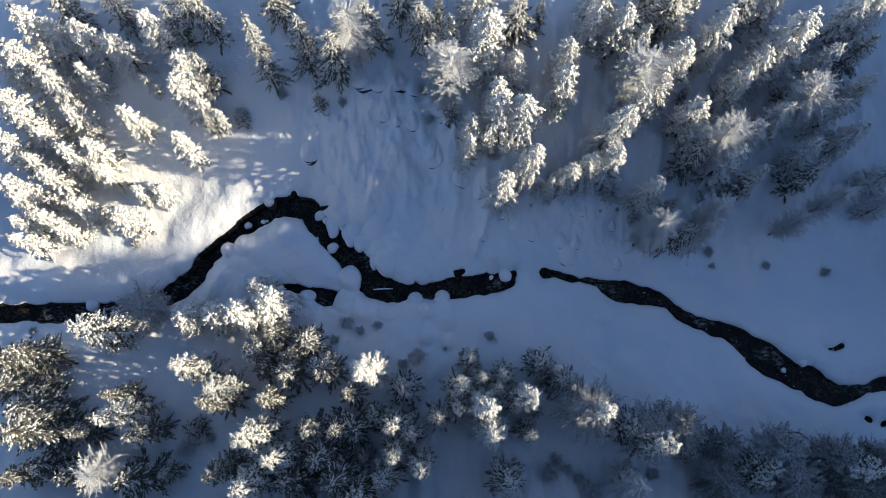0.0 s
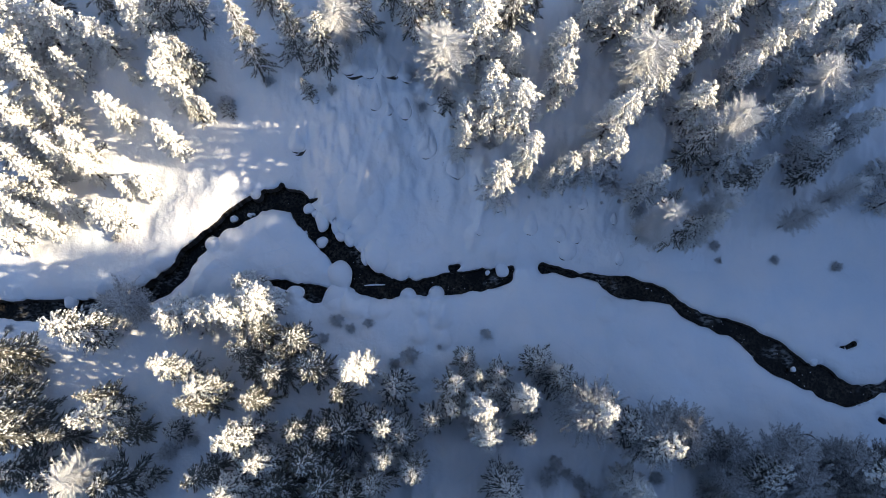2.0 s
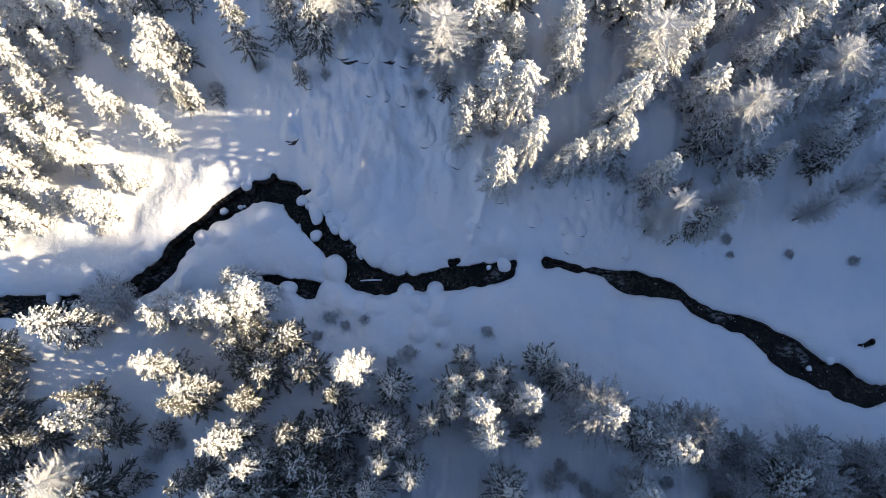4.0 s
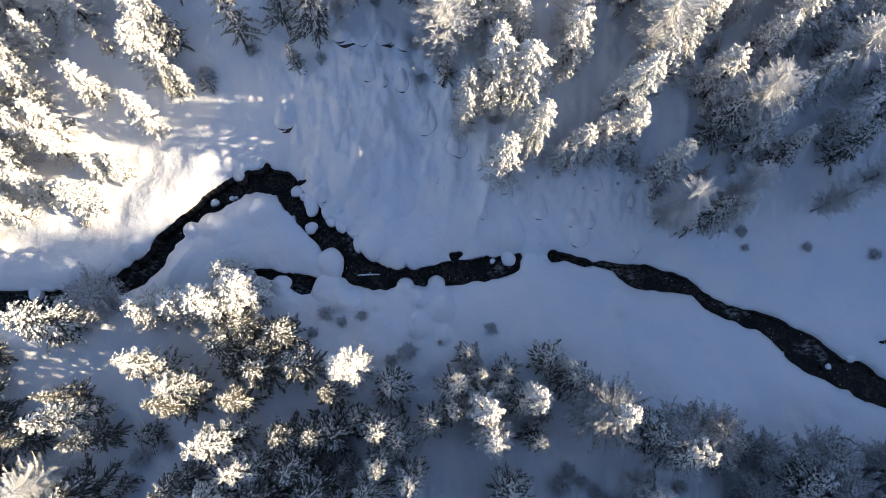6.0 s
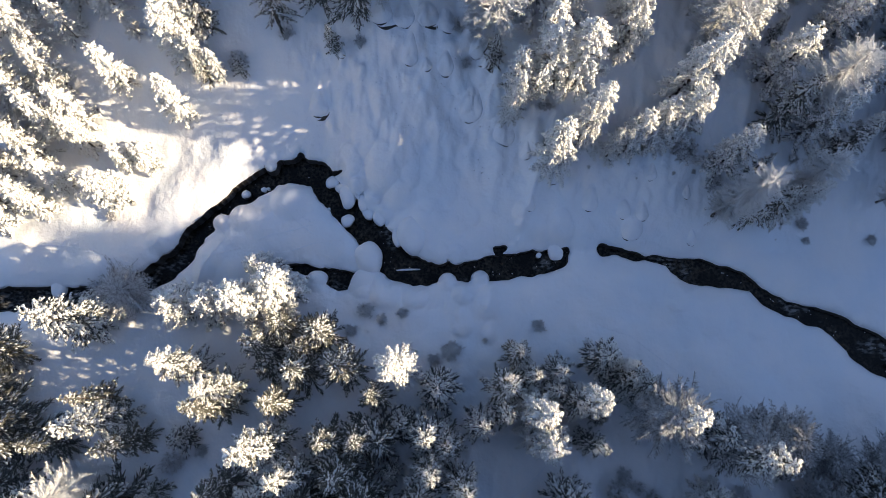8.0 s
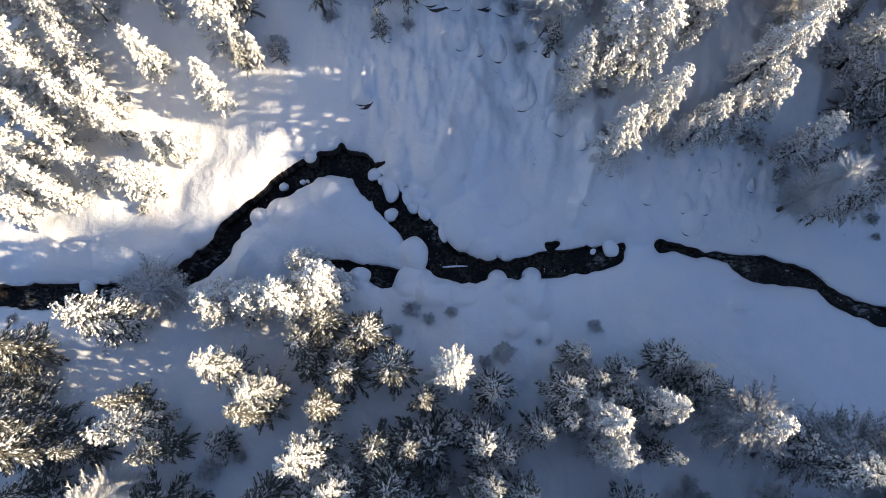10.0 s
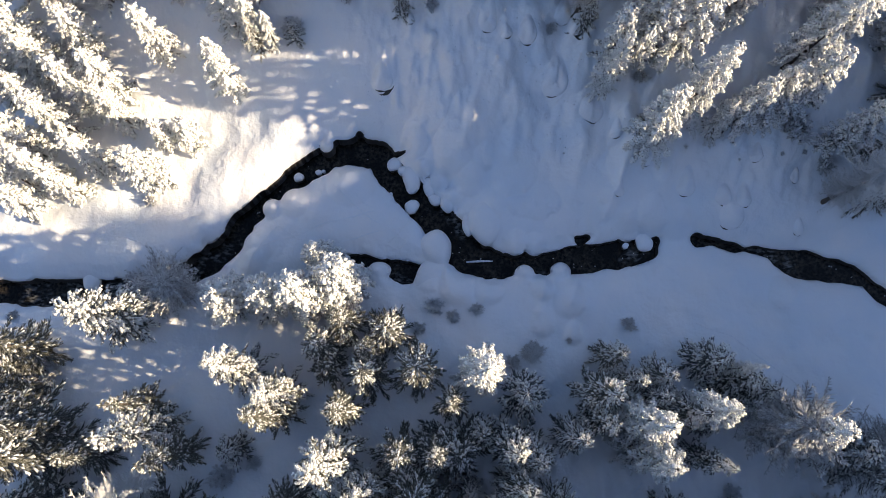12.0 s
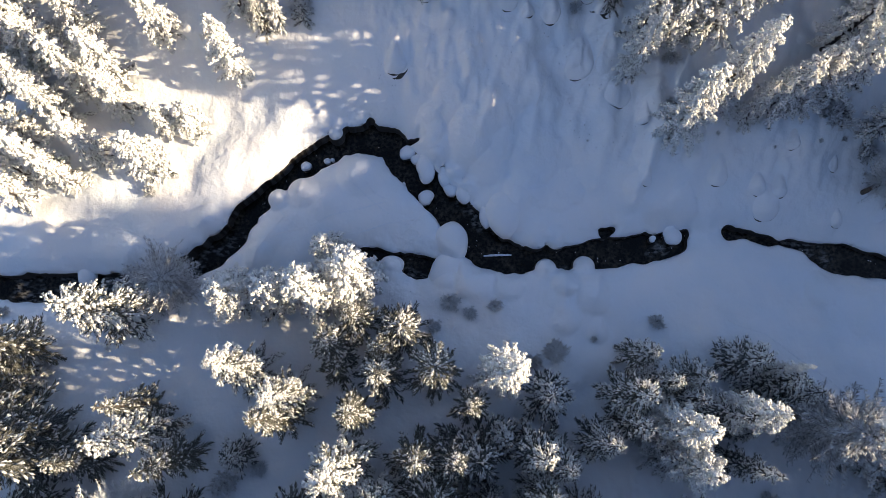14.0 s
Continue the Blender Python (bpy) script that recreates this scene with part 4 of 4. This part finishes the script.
# ---- small things on the water ----
def make_log():
    rng = np.random.default_rng(3)
    thing = new("driftwood_log")
    for name, mat, r, z, label in (("wood", BARK, 0.10, 0.0, "dark wet wood"), ("snow_cover", CAP_SNOW, 0.11, 0.09, "thin strip of snow")):
        verts, faces, n = [], [], 14
        for i in range(n + 1):
            k = i / n
            rr = r * (0.35 + 0.65 * math.sin(math.pi * min(max(k, 0.03), 0.97)) ** 0.5) * (1 + 0.15 * math.sin(i * 2.3))
            for j in range(8):
                q = 2 * math.pi * j / 8
                verts.append((-1.3 + 2.6 * k, 0.04 * math.sin(3 * k) + rr * math.cos(q), z + 0.7 * rr * math.sin(q)))
        for i in range(n):
            for j in range(8):
                faces.append((i * 8 + j, i * 8 + (j + 1) % 8, (i + 1) * 8 + (j + 1) % 8, (i + 1) * 8 + j))
        part(name, verts, faces, mat, thing, label)
    thing.matrix_basis = pose(-7.9, 13.2, brook_level(-7.9) + 0.03, 0, 0, 2)
    tagged(thing, "snow dusted log lying in the black brook", "log")


def make_ice_bits():
    """Crumbs of snow and ice on the stones of the brook."""
    rng = np.random.default_rng(8)
    a, b, r = [], [], []
    courses = MAIN_BROOK[8:] + EAST_BROOK[4:22]
    for i in range(80):
        x, y, w = courses[int(rng.integers(0, len(courses)))]
        px, py = x + rng.uniform(-1, 1) * max(w, 0.9), y + rng.uniform(-0.85, 0.85) * w
        size = rng.uniform(0.03, 0.11)
        at = np.array([px, py, brook_level(px) + 0.01])
        q = rng.uniform(0, 6.28)
        way = np.array([math.cos(q), math.sin(q), 0]) * size
        a.append(at - way), b.append(at + way), r.append(size * 0.7)
    ob = part("ice_bits", *spindles(a, b, r, 0.5, 0.6), CAP_SNOW)
    tagged(ob, "small crumbs of snow and ice on the water", "ice", kind="stuff")


def make_snow_crumbs():
    """Lumps of snow that fell from the trees or rolled down the slope."""
    rng = np.random.default_rng(18)
    a, b, r = [], [], []
    for cx, cy, sx, sy, count in ((17.0, 0.5, 3.0, 2.2, 90), (-6.0, 31.0, 8.0, 4.0, 70), (2.0, 26.0, 4.0, 4.0, 70), (-20.0, 28.0, 3.0, 2.5, 40), (-14.0, 8.0, 5.0, 2.0, 30), (24.0, -8.0, 6.0, 2.0, 40)):
        for i in range(count):
            x, y = rng.normal(cx, sx * 0.6), rng.normal(cy, sy * 0.6)
            size = rng.uniform(0.04, 0.12)
            at = np.array([x, y, height_at(x, y) + 0.02])
            q = rng.uniform(0, 6.28)
            way = np.array([math.cos(q), math.sin(q), 0]) * size
            a.append(at - way), b.append(at + way), r.append(size * 0.8)
    ob = part("snow_crumbs", *spindles(a, b, r, 0.5, 0.9), CAP_SNOW)
    tagged(ob, "small lumps of fallen snow on the slope", "snow lumps", kind="stuff")


make_log()
make_ice_bits()
make_snow_crumbs()


# ---- marks in the snow ----
def ribbon(points, profile, lift, mat, name, label, category, group, kind=""):
    """A strip that follows the snow along points; profile: offsets to the side and up, as shares of the width given with each point."""
    verts, faces, n = [], [], len(profile)
    for i, (x, y, w) in enumerate(points):
        (ax, ay, _), (bx, by, _) = points[max(i - 1, 0)], points[min(i + 1, len(points) - 1)]
        size = math.hypot(bx - ax, by - ay)
        nx, ny = -(by - ay) / size, (bx - ax) / size
        verts += [(x + nx * off * w, y + ny * off * w, lift + up * w) for off, up in profile]
    verts = np.array(verts)
    verts[:, 2] += land(verts[:, 0], verts[:, 1], shore(verts[:, 0], verts[:, 1]))
    for i in range(len(points) - 1):
        for j in range(n - 1):
            faces.append((i * n + j, (i + 1) * n + j, (i + 1) * n + j + 1, i * n + j + 1))
    ob = part(name, verts, faces, mat)
    tagged(ob, label, category, group, kind)


def crack(x, y, r, wide, sweep=1.0, turn=0.0):
    """A dark strip round the lower side of a slump: open crack, earth and painted shade."""
    points = []
    for i in range(25):
        k = i / 24 * 2 - 1
        q = radians(270 + turn) + k * sweep
        rr = r * (1 + 0.04 * math.sin(4 * k + 3 * x))
        points.append((x + rr * math.cos(q), y + rr * math.sin(q), wide * (1 - k * k) ** 1.3 * (1 + 0.25 * math.sin(6 * k + x)) + 0.004))
    ribbon(points, [(-0.5, 0.0), (0.0, 0.02), (0.5, 0.0)], 0.02, EARTH_AND_SHADE, "crack_and_shade", "dark strip for the crack and shade under slumped snow", "snow crack", "cracks in the snow")


def snow_pillow(x, y, r, h, seed):
    """A drop-shaped pillow of slumped snow, steep on its lower side and running out up the slope."""
    nu, nv = 32, 10
    q = np.arange(nu) * 2 * math.pi / nu
    rho = np.sin(np.arange(1, nv + 1) / nv * math.pi / 2)
    qq, rr = np.meshgrid(q, rho)
    wob = 1 + 0.08 * np.sin(2 * qq + seed) + 0.05 * np.sin(3 * qq + 2 * seed)
    px = x + r * rr * wob * np.cos(qq) * np.where(np.sin(qq) > 0, 1 - 0.25 * np.sin(qq), 1)
    py = y + r * rr * wob * np.sin(qq) * np.where(np.sin(qq) > 0, 2.0, 0.9)
    flat_x, flat_y = np.concatenate([[x], px.ravel()]), np.concatenate([[y], py.ravel()])
    up = np.concatenate([[h], (h * np.maximum(1 - rr ** 2, 0) ** (0.5 + 1.1 * smooth01(0.35 + 0.8 * np.sin(qq)))).ravel()])
    base = land(flat_x, flat_y, shore(flat_x, flat_y))
    verts = np.stack([flat_x, flat_y, base + up - 0.03], 1)
    faces = [(0, 1 + j, 1 + (j + 1) % nu) for j in range(nu)]
    for i in range(nv - 1):
        for j in range(nu):
            a, b, c, d = 1 + i * nu + j, 1 + i * nu + (j + 1) % nu, 1 + (i + 1) * nu + (j + 1) % nu, 1 + (i + 1) * nu + j
            faces += [(a, d, c), (a, c, b)]
    tagged(part("snow_pillow", verts, faces, CAP_SNOW), "rounded pillow of slumped snow above a dark crescent", "snow pillow", "pillows of slumped snow")


for x, y, r, h in SLUMPS:
    snow_pillow(x, y, r, 0.25 + 0.45 * h, x)
    crack(x, y, r * 0.93, 0.03 + 0.12 * h, 0.9, 12 * math.sin(3 * x))
for x, y, r, wide, sweep, turn in ((-9.3, 39.4, 3.2, 0.26, 0.5, 0), (-5.6, 39.2, 3.0, 0.2, 0.5, 10), (-1.6, 36.4, 2.8, 0.2, 0.5, 40), 
                                   (1.6, 34.6, 2.6, 0.25, 0.35, -30), (-17.3, 30.2, 1.2, 0.28, 0.7, 20), (43.0, -7.6, 2.6, 0.2, 0.8, 180)):
    crack(x, y, r, wide, sweep, turn)


def trail(nodes):
    """A furrow with pushed-up rims, for footprints of a small animal and for roll marks."""
    points = []
    for (ax, ay), (bx, by) in zip(nodes, nodes[1:]):
        steps = max(3, int(math.hypot(bx - ax, by - ay) / 0.14))
        for i in range(steps):
            k = i / steps
            x, y = ax + k * (bx - ax), ay + k * (by - ay)
            points.append((x + 0.05 * math.sin(2.1 * y + x), y + 0.10 * math.sin(1.3 * x), 0.085 * (1 + 0.5 * math.sin(len(points) * 1.9))))
    ribbon(points, [(-0.75, 0.0), (-0.42, 0.4), (-0.12, -0.02), (0.12, -0.02), (0.42, 0.4), (0.75, 0.0)], 0.006, CAP_SNOW, "snow_trail", "thin furrowed trail across the snow", "animal trail", "trails in the snow", "stuff")


for nodes in TRAILS:
    trail(nodes)
